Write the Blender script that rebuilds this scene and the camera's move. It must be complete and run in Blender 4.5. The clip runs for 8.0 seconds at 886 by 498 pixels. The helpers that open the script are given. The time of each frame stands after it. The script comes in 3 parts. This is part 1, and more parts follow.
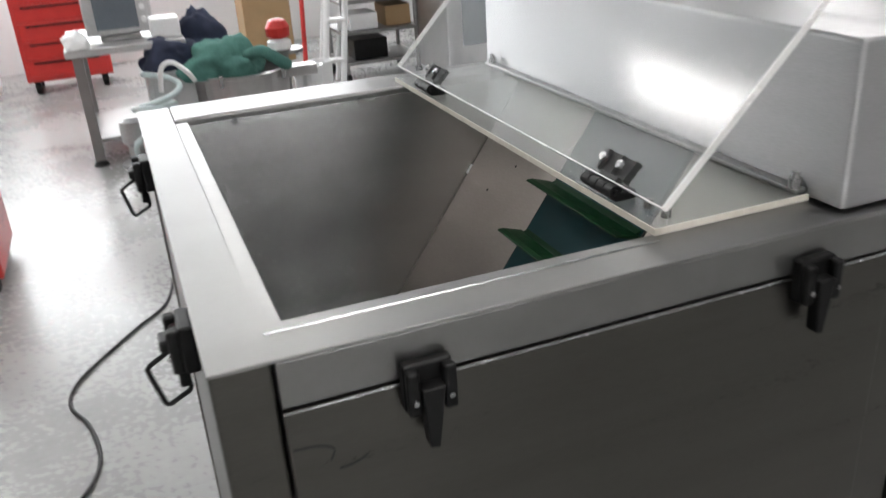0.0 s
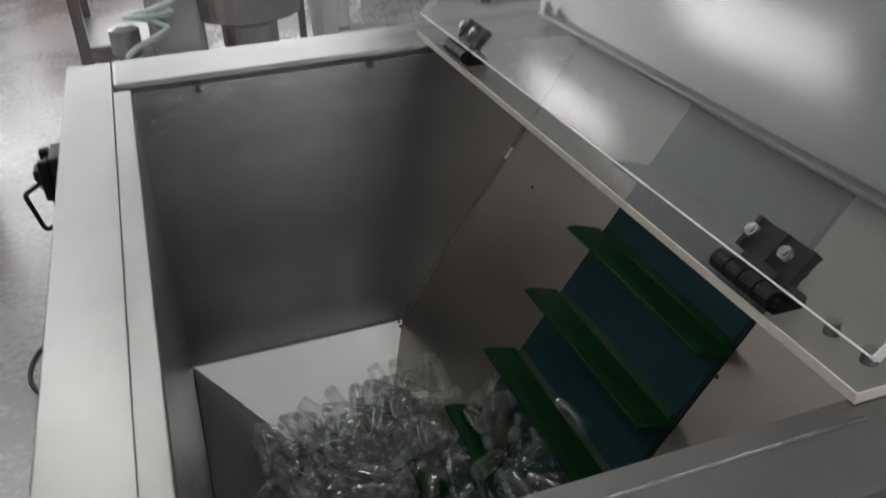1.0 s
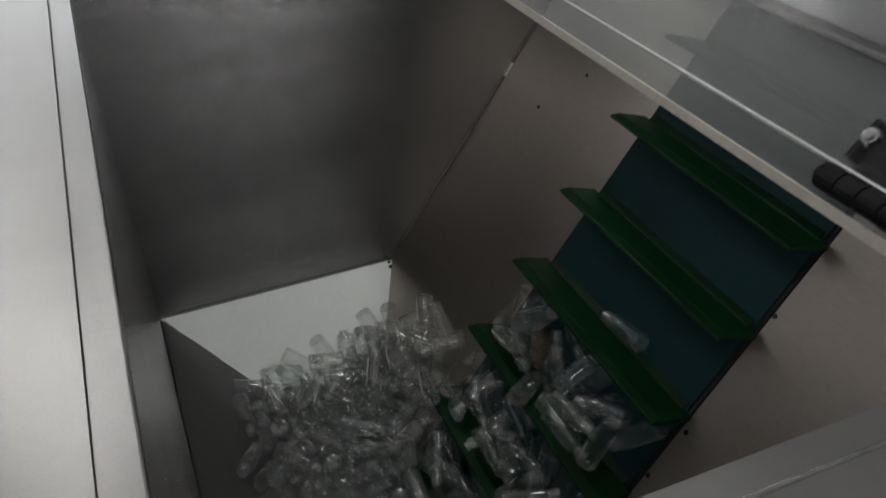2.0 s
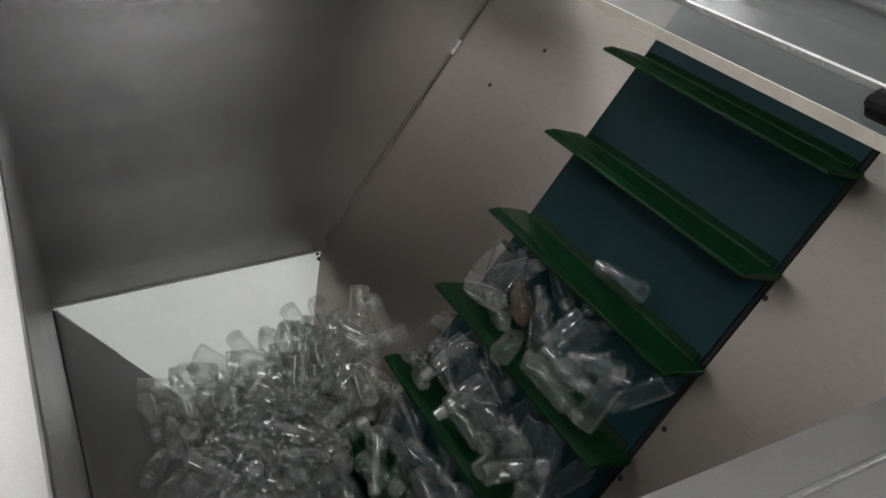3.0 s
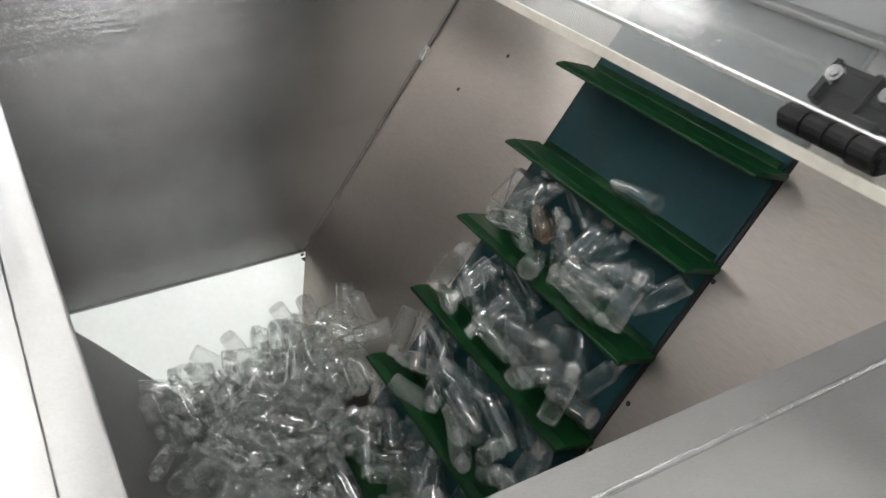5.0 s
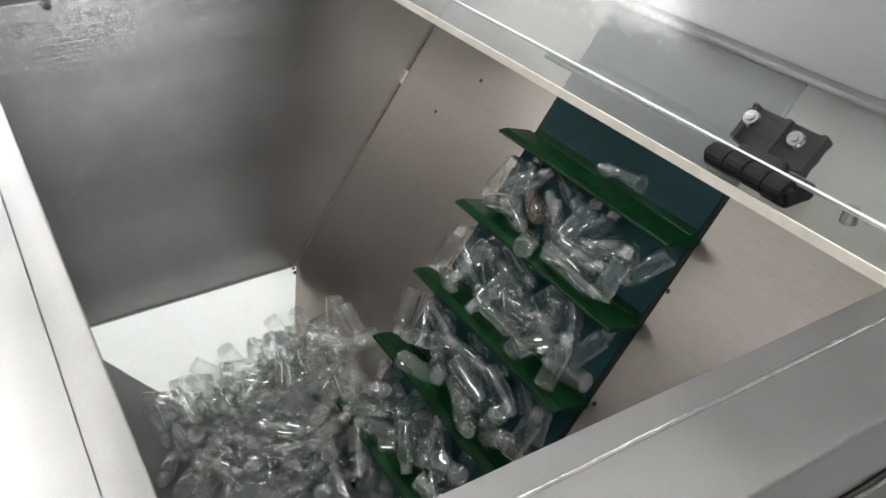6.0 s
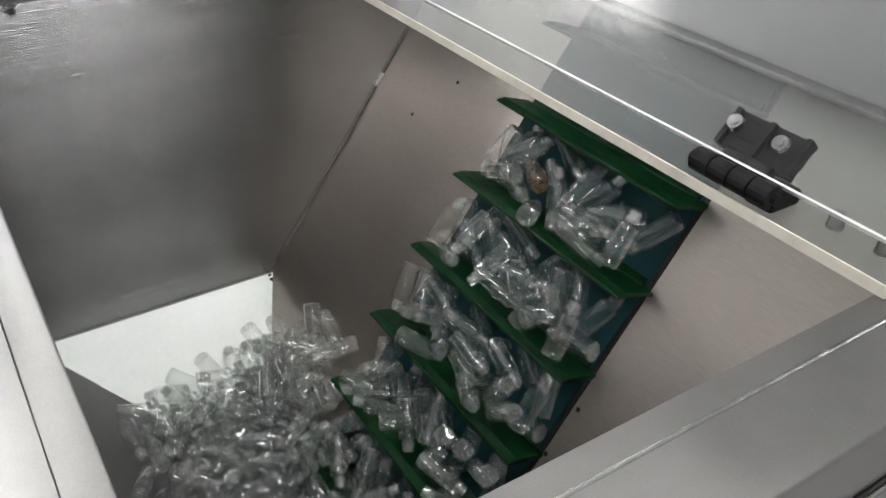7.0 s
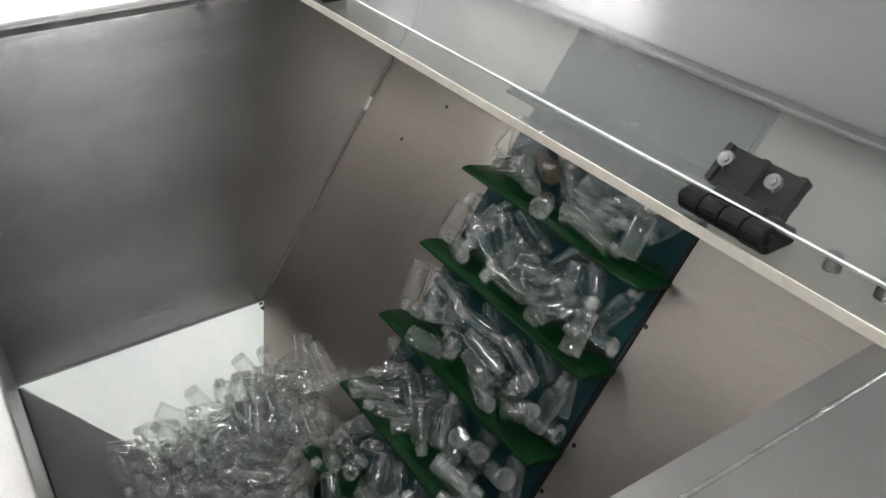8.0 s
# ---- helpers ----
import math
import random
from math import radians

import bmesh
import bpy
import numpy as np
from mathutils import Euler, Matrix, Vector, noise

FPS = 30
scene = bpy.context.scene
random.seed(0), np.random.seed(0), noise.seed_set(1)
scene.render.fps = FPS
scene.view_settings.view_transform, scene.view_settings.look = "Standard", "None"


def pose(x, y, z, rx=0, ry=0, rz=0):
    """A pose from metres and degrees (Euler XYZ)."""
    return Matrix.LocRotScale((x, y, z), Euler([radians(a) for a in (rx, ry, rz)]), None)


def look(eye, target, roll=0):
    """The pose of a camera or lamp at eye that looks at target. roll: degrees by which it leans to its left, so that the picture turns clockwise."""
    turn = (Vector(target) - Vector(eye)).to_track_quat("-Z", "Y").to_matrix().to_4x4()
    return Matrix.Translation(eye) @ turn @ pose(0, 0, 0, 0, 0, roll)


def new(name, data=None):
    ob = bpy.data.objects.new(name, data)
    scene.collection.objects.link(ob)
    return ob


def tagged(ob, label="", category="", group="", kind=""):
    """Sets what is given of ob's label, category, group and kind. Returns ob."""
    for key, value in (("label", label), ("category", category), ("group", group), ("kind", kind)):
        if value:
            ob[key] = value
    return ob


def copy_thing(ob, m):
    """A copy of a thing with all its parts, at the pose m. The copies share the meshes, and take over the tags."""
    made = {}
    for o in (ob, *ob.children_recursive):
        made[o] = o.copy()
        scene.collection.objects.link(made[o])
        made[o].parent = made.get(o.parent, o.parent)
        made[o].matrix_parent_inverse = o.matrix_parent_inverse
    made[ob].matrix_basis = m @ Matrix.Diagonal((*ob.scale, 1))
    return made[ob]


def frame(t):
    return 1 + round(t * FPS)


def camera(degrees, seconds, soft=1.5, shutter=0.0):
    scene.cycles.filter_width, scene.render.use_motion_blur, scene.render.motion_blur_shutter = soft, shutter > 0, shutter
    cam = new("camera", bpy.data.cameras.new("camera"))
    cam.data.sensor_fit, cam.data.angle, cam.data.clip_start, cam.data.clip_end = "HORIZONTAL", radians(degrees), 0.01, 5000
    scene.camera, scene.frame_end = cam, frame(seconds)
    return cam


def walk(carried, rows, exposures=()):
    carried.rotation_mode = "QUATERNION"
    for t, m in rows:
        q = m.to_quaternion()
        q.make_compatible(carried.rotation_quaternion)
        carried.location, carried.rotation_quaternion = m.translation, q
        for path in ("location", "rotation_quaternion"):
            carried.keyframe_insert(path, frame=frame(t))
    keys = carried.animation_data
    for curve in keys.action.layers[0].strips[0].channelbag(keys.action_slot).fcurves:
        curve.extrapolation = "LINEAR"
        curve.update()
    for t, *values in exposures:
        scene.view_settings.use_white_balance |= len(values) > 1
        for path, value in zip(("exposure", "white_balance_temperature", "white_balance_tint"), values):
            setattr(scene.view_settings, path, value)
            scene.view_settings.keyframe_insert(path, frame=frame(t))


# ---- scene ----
cam = camera(55.53, 8.0, soft=1.5, shutter=0.5)
PATH = [
    (0, (-0.0172, -0.6556, 1.4358), (0.2979, 0.1999, 1.0249), -3.76),
    (0.5, (0.0467, -0.4162, 1.4218), (0.3742, 0.4143, 0.9712), -0.16),
    (0.7, (0.0763, -0.3435, 1.4204), (0.3690, 0.4966, 0.9638), -1.80),
    (1, (0.1182, -0.2425, 1.4188), (0.3969, 0.5722, 0.9103), -1.80),
    (1.5, (0.1307, -0.1882, 1.3978), (0.4076, 0.5947, 0.8408), -2.24),
    (1.7, (0.1241, -0.1600, 1.3772), (0.4116, 0.6126, 0.8112), -2.39),
    (2.8, (0.0982, -0.0479, 1.2496), (0.4806, 0.6833, 0.6848), 3.40),
    (3, (0.0933, -0.0467, 1.2365), (0.5072, 0.6859, 0.6962), 4.13),
    (3.5, (0.0826, -0.0577, 1.2361), (0.4989, 0.6496, 0.6648), 3.94),
    (4, (0.0819, -0.0605, 1.2426), (0.5210, 0.6462, 0.6879), 4.40),
    (4.2, (0.0791, -0.0523, 1.2294), (0.5354, 0.6534, 0.6875), 5.55),
    (5.3, (0.0604, -0.1254, 1.3232), (0.4813, 0.5899, 0.7653), 1.24),
    (5.5, (0.0530, -0.1437, 1.3426), (0.4723, 0.5701, 0.7816), 0.94),
    (6, (0.0555, -0.1407, 1.3459), (0.4938, 0.5650, 0.7892), 1.42),
    (6.5, (0.0593, -0.1286, 1.3448), (0.5170, 0.5673, 0.7913), 2.15),
    (7, (0.0614, -0.1249, 1.3449), (0.5227, 0.5650, 0.7871), 1.62),
    (7.5, (0.0643, -0.1094, 1.3471), (0.5468, 0.5783, 0.8046), 0.73),
    (8, (0.0914, -0.1044, 1.3548), (0.5528, 0.5911, 0.8041), 0.40),
]

EXPOSURES = [(0, -0.35), (1.0, -1.15), (1.7, -1.4), (2.8, -0.85), (3.5, -0.02), (4.2, 0.08), (5.5, 0.48), (6.5, 0.18), (8.0, 0.12)]
walk(cam, [(t, look(eye, aim, roll)) for t, eye, aim, roll in PATH], EXPOSURES)

# ---------------------------------------------------------------- light
scene.cycles.transparent_max_bounces = 40
world = bpy.data.worlds.new("world")
scene.world = world
world.use_nodes = True
wt = world.node_tree
sky = wt.nodes.new("ShaderNodeTexSky")
sky.sky_type, sky.sun_disc = "NISHITA", False
sky.sun_elevation, sky.sun_rotation = radians(40), radians(-40)
wt.nodes["Background"].inputs["Strength"].default_value = 0.12
wt.links.new(sky.outputs[0], wt.nodes["Background"].inputs["Color"])

# plan, in metres: the hopper's outer front corner stands at x = y = 0
H = 1.05                      # top of the rim
XI, YI, YB = 0.080, 0.067, 0.907   # inside of the hopper
XL = 0.499                    # edge of the deck over the belt
XH = 0.714                    # elevator housing
ZF = 0.5758                   # foot of the hopper's upright walls
XC = 0.4298                   # foot of the inclined plate
ANG = radians(54.4)
CA, SA = math.cos(ANG), math.sin(ANG)
BY0, BY1 = 0.334, 0.604       # belt
SLOPE = 0.73                  # fall of the two bottom plates
SPEED = 0.046                 # belt, metres a second
FLIGHT_0, PITCH = 0.102, 0.102     # first flight along the belt, and the step to the next
ROOM = (-3.2, 7.0, -5.0, 7.7, 3.6)


def incl(s, y, n=0.0):
    """A point on the incline: s along it, n off its face."""
    return Vector((XC + s * CA - n * SA, y, ZF + s * SA + n * CA))


# ---------------------------------------------------------------- materials
def mat(name):
    m = bpy.data.materials.new(name)
    m.use_nodes = True
    return m, m.node_tree, m.node_tree.nodes["Principled BSDF"]


def node(nt, kind, **sets):
    n = nt.nodes.new(kind)
    for k, v in sets.items():
        n.inputs[k].default_value = v
    return n


def ramp(nt, src, stops):
    r = nt.nodes.new("ShaderNodeValToRGB")
    while len(r.color_ramp.elements) < len(stops):
        r.color_ramp.elements.new(0.5)
    for e, (p, c) in zip(r.color_ramp.elements, stops):
        e.position, e.color = p, (c if len(c) == 4 else (*c, 1))
    nt.links.new(src, r.inputs[0])
    return r


def coords(nt, scale):
    tc = nt.nodes.new("ShaderNodeTexCoord")
    mp = nt.nodes.new("ShaderNodeMapping")
    mp.inputs["Scale"].default_value = scale
    nt.links.new(tc.outputs["Object"], mp.inputs[0])
    return mp.outputs[0]


def grey(v, tint=(1, 1, 1)):
    return tuple(v * c for c in tint)


def surface(name, dark, light, rough=(0.4, 0.6), scale=6.0, metallic=0.0, bump=0.05, fine=120.0, stretch=(1, 1, 1), stain=None):
    """A plain surface with broad and fine variation of colour, gloss and relief."""
    m, nt, b = mat(name)
    co = coords(nt, stretch)
    big = node(nt, "ShaderNodeTexNoise", Scale=scale, Detail=6.0, Roughness=0.6)
    small = node(nt, "ShaderNodeTexNoise", Scale=fine, Detail=3.0)
    nt.links.new(co, big.inputs[0])
    nt.links.new(co, small.inputs[0])
    mix = node(nt, "ShaderNodeMix", Factor=0.35)
    nt.links.new(big.outputs[0], mix.inputs[2])
    nt.links.new(small.outputs[0], mix.inputs[3])
    r = ramp(nt, mix.outputs[0], [(0.32, dark), (0.68, light)])
    col = r.outputs[0]
    if stain:
        sp = node(nt, "ShaderNodeTexNoise", Scale=stain[1], Detail=4.0, Roughness=0.7)
        nt.links.new(coords(nt, (1, 1, 1)), sp.inputs[0])
        sr = ramp(nt, sp.outputs[0], [(stain[2], (0, 0, 0)), (stain[2] + 0.05, (1, 1, 1))])
        mx = nt.nodes.new("ShaderNodeMix")
        mx.data_type = "RGBA"
        nt.links.new(sr.outputs[0], mx.inputs[0])
        nt.links.new(col, mx.inputs[6])
        mx.inputs[7].default_value = (*stain[0], 1)
        col = mx.outputs[2]
    nt.links.new(col, b.inputs["Base Color"])
    rr = node(nt, "ShaderNodeMapRange")
    nt.links.new(mix.outputs[0], rr.inputs[0])
    rr.inputs[1].default_value, rr.inputs[2].default_value = 0.3, 0.7
    rr.inputs[3].default_value, rr.inputs[4].default_value = rough
    nt.links.new(rr.outputs[0], b.inputs["Roughness"])
    b.inputs["Metallic"].default_value = metallic
    if bump:
        bp = node(nt, "ShaderNodeBump", Strength=bump, Distance=0.002)
        nt.links.new(mix.outputs[0], bp.inputs["Height"])
        nt.links.new(bp.outputs[0], b.inputs["Normal"])
    return m


def brushed(name, value, rough, stretch, tint=(1, 1, 1), bump=0.04, aniso=0.6, turn=0.0):
    """Brushed stainless steel: streaks along one direction, cloudy wear, few dull spots."""
    m = surface(name, grey(value * 0.86, tint), grey(value * 1.1, tint), rough, 2.2, 1.0, bump, 160.0, stretch,
                stain=(grey(value * 0.55, tint), 26.0, 0.735))
    b = m.node_tree.nodes["Principled BSDF"]
    b.inputs["Anisotropic"].default_value = aniso
    b.inputs["Anisotropic Rotation"].default_value = turn
    tg = m.node_tree.nodes.new("ShaderNodeTangent")
    tg.direction_type, tg.axis = "RADIAL", "Z"
    m.node_tree.links.new(tg.outputs[0], b.inputs["Tangent"])
    return m


def grooved(m):
    """Fine level brush grooves, which smear reflections up and down."""
    nt = m.node_tree
    grain = node(nt, "ShaderNodeTexNoise", Scale=1.0, Detail=2.0)
    nt.links.new(coords(nt, (3.0, 3.0, 900.0)), grain.inputs[0])
    bp = node(nt, "ShaderNodeBump", Strength=1.0, Distance=0.0004)
    nt.links.new(grain.outputs[0], bp.inputs["Height"])
    nt.links.new(bp.outputs[0], nt.nodes["Principled BSDF"].inputs["Normal"])


STEEL_WALL = brushed("brushed_steel_wall", 0.40, (0.20, 0.27), (0.35, 0.35, 6), (1.0, 0.99, 0.98), bump=0.0, aniso=1.0, turn=0.25)
grooved(STEEL_WALL)
STEEL_RIM = brushed("satin_steel_rim", 0.27, (0.30, 0.42), (5, 5, 5), (1.0, 0.985, 0.97), aniso=0.3)
# outer panels: base darkened in place of the dark floor they would reflect
STEEL_PANEL_SHADED = brushed("brushed_steel_panel", 0.12, (0.26, 0.36), (0.4, 0.4, 7), (1.0, 0.96, 0.88), aniso=0.2)
# warm tint colours in the brown reflections on the inclined plates
STEEL_INCLINE = brushed("dull_steel_incline", 0.43, (0.3, 0.42), (3, 0.5, 3), (1.0, 0.90, 0.82), aniso=0.3)
STEEL_DECK = brushed("satin_steel_deck", 0.46, (0.28, 0.4), (4, 0.6, 4), (1, 0.975, 0.96), aniso=0.3)
STEEL_HOUSING = brushed("brushed_steel_housing", 0.50, (0.42, 0.5), (0.5, 0.5, 5), (1, 1, 1.01), bump=0.02, aniso=0.92, turn=0.25)
# same steel as the walls, coloured darker for the dark reflections in it
STEEL_PLATE_SHADED = brushed("dull_steel_plate", 0.20, (0.34, 0.44), (4, 0.5, 4), (1.0, 1.0, 1.0), aniso=0.3)
STEEL_BOLT = surface("bright_bolt_steel", grey(0.3), grey(0.5), (0.15, 0.3), 60, 1.0, 0.02)
STEEL_DULL = surface("dull_machine_steel", grey(0.35), grey(0.6), (0.3, 0.5), 5, 1.0, 0.05)
PLATE_WHITE = surface("satin_white_plate", (0.80, 0.86, 0.83), (0.88, 0.93, 0.90), (0.3, 0.45), 9, 0.0, 0.04, 150, (1, 1, 1),
                      stain=((0.16, 0.17, 0.16), 30.0, 0.72))
BLACK_PLASTIC = surface("black_plastic", grey(0.003), grey(0.009), (0.4, 0.55), 30, 0, 0.08)
RUBBER = surface("teal_belt_rubber", (0.004, 0.028, 0.033), (0.008, 0.044, 0.051), (0.5, 0.65), 14, 0, 0.1, 300)
FLIGHT_GREEN = surface("green_flight_rubber", (0.0006, 0.014, 0.003), (0.0015, 0.030, 0.007), (0.35, 0.5), 20, 0, 0.08)
# near-black colour standing in for shade in the gaps round the belt
GAP_SHADE = surface("dark_inside", grey(0.01), grey(0.02), (0.7, 0.9), 10)
WELD = surface("dull_weld", (0.10, 0.09, 0.08), (0.2, 0.18, 0.16), (0.5, 0.7), 60, 0.4, 0.2)
SEAL = surface("grey_sealant", (0.16, 0.17, 0.165), (0.3, 0.31, 0.3), (0.6, 0.8), 90)
INK = surface("black_marker", grey(0.02), grey(0.04), (0.6, 0.8), 40)
FLOOR = surface("worn_grey_floor", (0.23, 0.23, 0.228), (0.34, 0.34, 0.335), (0.16, 0.4), 1.3, 0, 0.05, 40, (1, 1, 1),
                stain=((0.2, 0.2, 0.2), 7.0, 0.66))
WALL = surface("painted_wall", grey(0.62), grey(0.72), (0.6, 0.8), 2, 0, 0.05)
CEILING = surface("ceiling_paint", grey(0.6), grey(0.7), (0.7, 0.9), 2)
RED = surface("red_enamel", (0.42, 0.015, 0.012), (0.55, 0.03, 0.025), (0.25, 0.4), 5, 0, 0.03)
WHITE_PAINT = surface("white_enamel", grey(0.7), grey(0.82), (0.3, 0.5), 5, 0, 0.03)
BLUE = surface("blue_plastic", (0.04, 0.04, 0.35), (0.07, 0.07, 0.5), (0.4, 0.5), 8)
NAVY = surface("navy_cloth", (0.008, 0.012, 0.03), (0.02, 0.028, 0.06), (0.8, 0.95), 18, 0, 0.3)
GREEN_CLOTH = surface("grey_green_cloth", (0.03, 0.11, 0.09), (0.08, 0.2, 0.17), (0.8, 0.95), 14, 0, 0.3)
HOSE = surface("pale_hose", (0.45, 0.55, 0.55), (0.65, 0.72, 0.72), (0.3, 0.4), 12)
CABLE = surface("black_cable_sheath", grey(0.015), grey(0.03), (0.4, 0.5), 50)
CARDBOARD = surface("brown_cardboard", (0.28, 0.18, 0.09), (0.36, 0.24, 0.13), (0.7, 0.9), 6)
SCREEN = surface("grey_control_screen", (0.1, 0.12, 0.14), (0.14, 0.16, 0.18), (0.15, 0.25), 4)


def glowing(name, colour, strength):
    m, nt, b = mat(name)
    b.inputs["Base Color"].default_value = (0.8, 0.8, 0.8, 1)
    b.inputs["Emission Color"].default_value = (*colour, 1)
    b.inputs["Emission Strength"].default_value = strength
    return m


LAMP = glowing("lamp_diffuser", (1.0, 0.98, 0.97), 34.0)
SKY_PANE = glowing("daylight_outside", (0.95, 0.98, 1.0), 9.5)
WEST_PANE = glowing("hazy_daylight_outside", (0.97, 0.98, 1.0), 4.3)
YARD_PANE = glowing("bright_yard_outside", (0.97, 0.98, 1.0), 13.0)


def clear(name, body, veil, gloss_rough, tint, gloss=(0.05, 0.85), power=3.0):
    """Clear plastic: see-through, a faint milky veil, and gloss that grows at grazing angles."""
    m = bpy.data.materials.new(name)
    m.use_nodes = True
    nt = m.node_tree
    nt.nodes.remove(nt.nodes["Principled BSDF"])
    out = nt.nodes["Material Output"]
    tr = nt.nodes.new("ShaderNodeBsdfTransparent")
    tr.inputs[0].default_value = (*tint, 1)
    d1 = nt.nodes.new("ShaderNodeBsdfDiffuse")
    d2 = nt.nodes.new("ShaderNodeBsdfTranslucent")
    df = nt.nodes.new("ShaderNodeMixShader")
    for d in (d1, d2):
        d.inputs[0].default_value = (*body, 1)
    nt.links.new(d1.outputs[0], df.inputs[1])
    nt.links.new(d2.outputs[0], df.inputs[2])
    gl = nt.nodes.new("ShaderNodeBsdfGlossy")
    gl.inputs["Roughness"].default_value = gloss_rough
    mix1 = nt.nodes.new("ShaderNodeMixShader")
    mix2 = nt.nodes.new("ShaderNodeMixShader")
    ns = node(nt, "ShaderNodeTexNoise", Scale=40.0, Detail=3.0)
    nt.links.new(coords(nt, (1, 1, 1)), ns.inputs[0])
    rg = node(nt, "ShaderNodeMapRange")
    nt.links.new(ns.outputs[0], rg.inputs[0])
    rg.inputs[3].default_value, rg.inputs[4].default_value = veil[0], veil[1]
    nt.links.new(rg.outputs[0], mix1.inputs[0])
    nt.links.new(tr.outputs[0], mix1.inputs[1])
    nt.links.new(df.outputs[0], mix1.inputs[2])
    lw = nt.nodes.new("ShaderNodeLayerWeight")
    lw.inputs[0].default_value = 0.5
    pw = node(nt, "ShaderNodeMath")
    pw.operation = "POWER"
    nt.links.new(lw.outputs["Facing"], pw.inputs[0])
    pw.inputs[1].default_value = power
    gr = node(nt, "ShaderNodeMapRange")
    nt.links.new(pw.outputs[0], gr.inputs[0])
    gr.inputs[3].default_value, gr.inputs[4].default_value = gloss
    nt.links.new(gr.outputs[0], mix2.inputs[0])
    nt.links.new(mix1.outputs[0], mix2.inputs[1])
    nt.links.new(gl.outputs[0], mix2.inputs[2])
    nt.links.new(mix2.outputs[0], out.inputs[0])
    return m


BOTTLE = clear("clear_bottle_plastic", (0.93, 0.96, 0.94), (0.006, 0.035), 0.03, (0.99, 0.995, 0.99), (0.07, 1.0), 2.4)
for _m in (BLACK_PLASTIC, RUBBER, FLIGHT_GREEN, CABLE):
    _m.node_tree.nodes["Principled BSDF"].inputs["Specular IOR Level"].default_value = 0.2
BOTTLE_NECK = clear("thick_bottle_plastic", (0.90, 0.93, 0.91), (0.06, 0.16), 0.05, (0.97, 0.98, 0.975), (0.12, 1.0), 2.2)
BOTTLE_AMBER = clear("amber_bottle_plastic", (0.40, 0.31, 0.25), (0.12, 0.26), 0.06, (0.86, 0.78, 0.70), (0.07, 0.9), 2.4)
ACRYLIC = clear("clear_acrylic", (0.75, 0.78, 0.78), (0.02, 0.06), 0.12, (0.985, 0.99, 0.99), (0.006, 0.3))
ACRYLIC_DECK = clear("clear_acrylic_deck", (0.75, 0.78, 0.76), (0.05, 0.12), 0.25, (0.95, 0.965, 0.955), (0.08, 0.6))
CREAM_EDGE = surface("cream_acrylic_edge", (0.62, 0.58, 0.50), (0.74, 0.70, 0.62), (0.3, 0.45), 30, 0, 0.08)
ACRYLIC_EDGE = surface("pale_acrylic_edge", (0.84, 0.85, 0.83), (0.92, 0.92, 0.9), (0.2, 0.3), 20)
ACRYLIC_EDGE.node_tree.nodes["Principled BSDF"].inputs["Transmission Weight"].default_value = 0.1


# ---------------------------------------------------------------- building helpers
def part(name, bm, material, parent=None, label="", smooth=False):
    me = bpy.data.meshes.new(name)
    bmesh.ops.recalc_face_normals(bm, faces=bm.faces)
    bm.to_mesh(me)
    bm.free()
    if smooth:
        for p in me.polygons:
            p.use_smooth = True
    me.materials.append(material)
    ob = new(name, me)
    ob.parent = parent
    return tagged(ob, label)


def thing(name, label, category, at=(0, 0, 0), group="", kind=""):
    ob = new(name)
    ob.empty_display_size = 0.05
    ob.location = at
    return tagged(ob, label, category, group, kind)


def box(bm, x0, x1, y0, y1, z0, z1, bevel=0.0, m=None, seg=2):
    r = bmesh.ops.create_cube(bm, size=1.0)
    vs = r["verts"]
    for v in vs:
        v.co = Vector((x0 + (v.co.x + 0.5) * (x1 - x0), y0 + (v.co.y + 0.5) * (y1 - y0), z0 + (v.co.z + 0.5) * (z1 - z0)))
    if m is not None:
        bmesh.ops.transform(bm, matrix=m, verts=vs)
    if bevel:
        es = list({e for v in vs for e in v.link_edges})
        bmesh.ops.bevel(bm, geom=es, offset=bevel, segments=seg, affect="EDGES", profile=0.5)
    return bm


def boxed(*a, **k):
    return box(bmesh.new(), *a, **k)


def rod(bm, p0, p1, r0, r1=None, seg=12, caps=True):
    r1 = r0 if r1 is None else r1
    p0, p1 = Vector(p0), Vector(p1)
    d = p1 - p0
    q = d.to_track_quat("Z", "Y").to_matrix().to_4x4()
    bmesh.ops.create_cone(bm, cap_ends=caps, segments=seg, radius1=r0, radius2=r1, depth=d.length,
                          matrix=Matrix.Translation((p0 + p1) / 2) @ q)
    return bm


def prism(bm, poly, y0, y1, bevel=0.0):
    """A polygon in the x-z plane, drawn out along y."""
    a = [bm.verts.new((x, y0, z)) for x, z in poly]
    b = [bm.verts.new((x, y1, z)) for x, z in poly]
    n = len(poly)
    bm.faces.new(a)
    bm.faces.new(b[::-1])
    for i in range(n):
        bm.faces.new((a[i], b[i], b[(i + 1) % n], a[(i + 1) % n]))
    if bevel:
        bmesh.ops.bevel(bm, geom=list(bm.edges), offset=bevel, segments=2, affect="EDGES", profile=0.5)
    return bm


def slab(bm, corners, thick):
    """A flat sheet with these corners, thickened away from its face."""
    c = [Vector(p) for p in corners]
    n = (c[1] - c[0]).cross(c[2] - c[0]).normalized() * thick
    a = [bm.verts.new(p) for p in c]
    b = [bm.verts.new(p - n) for p in c]
    k = len(c)
    bm.faces.new(a)
    bm.faces.new(b[::-1])
    for i in range(k):
        bm.faces.new((a[i], b[i], b[(i + 1) % k], a[(i + 1) % k]))
    return bm


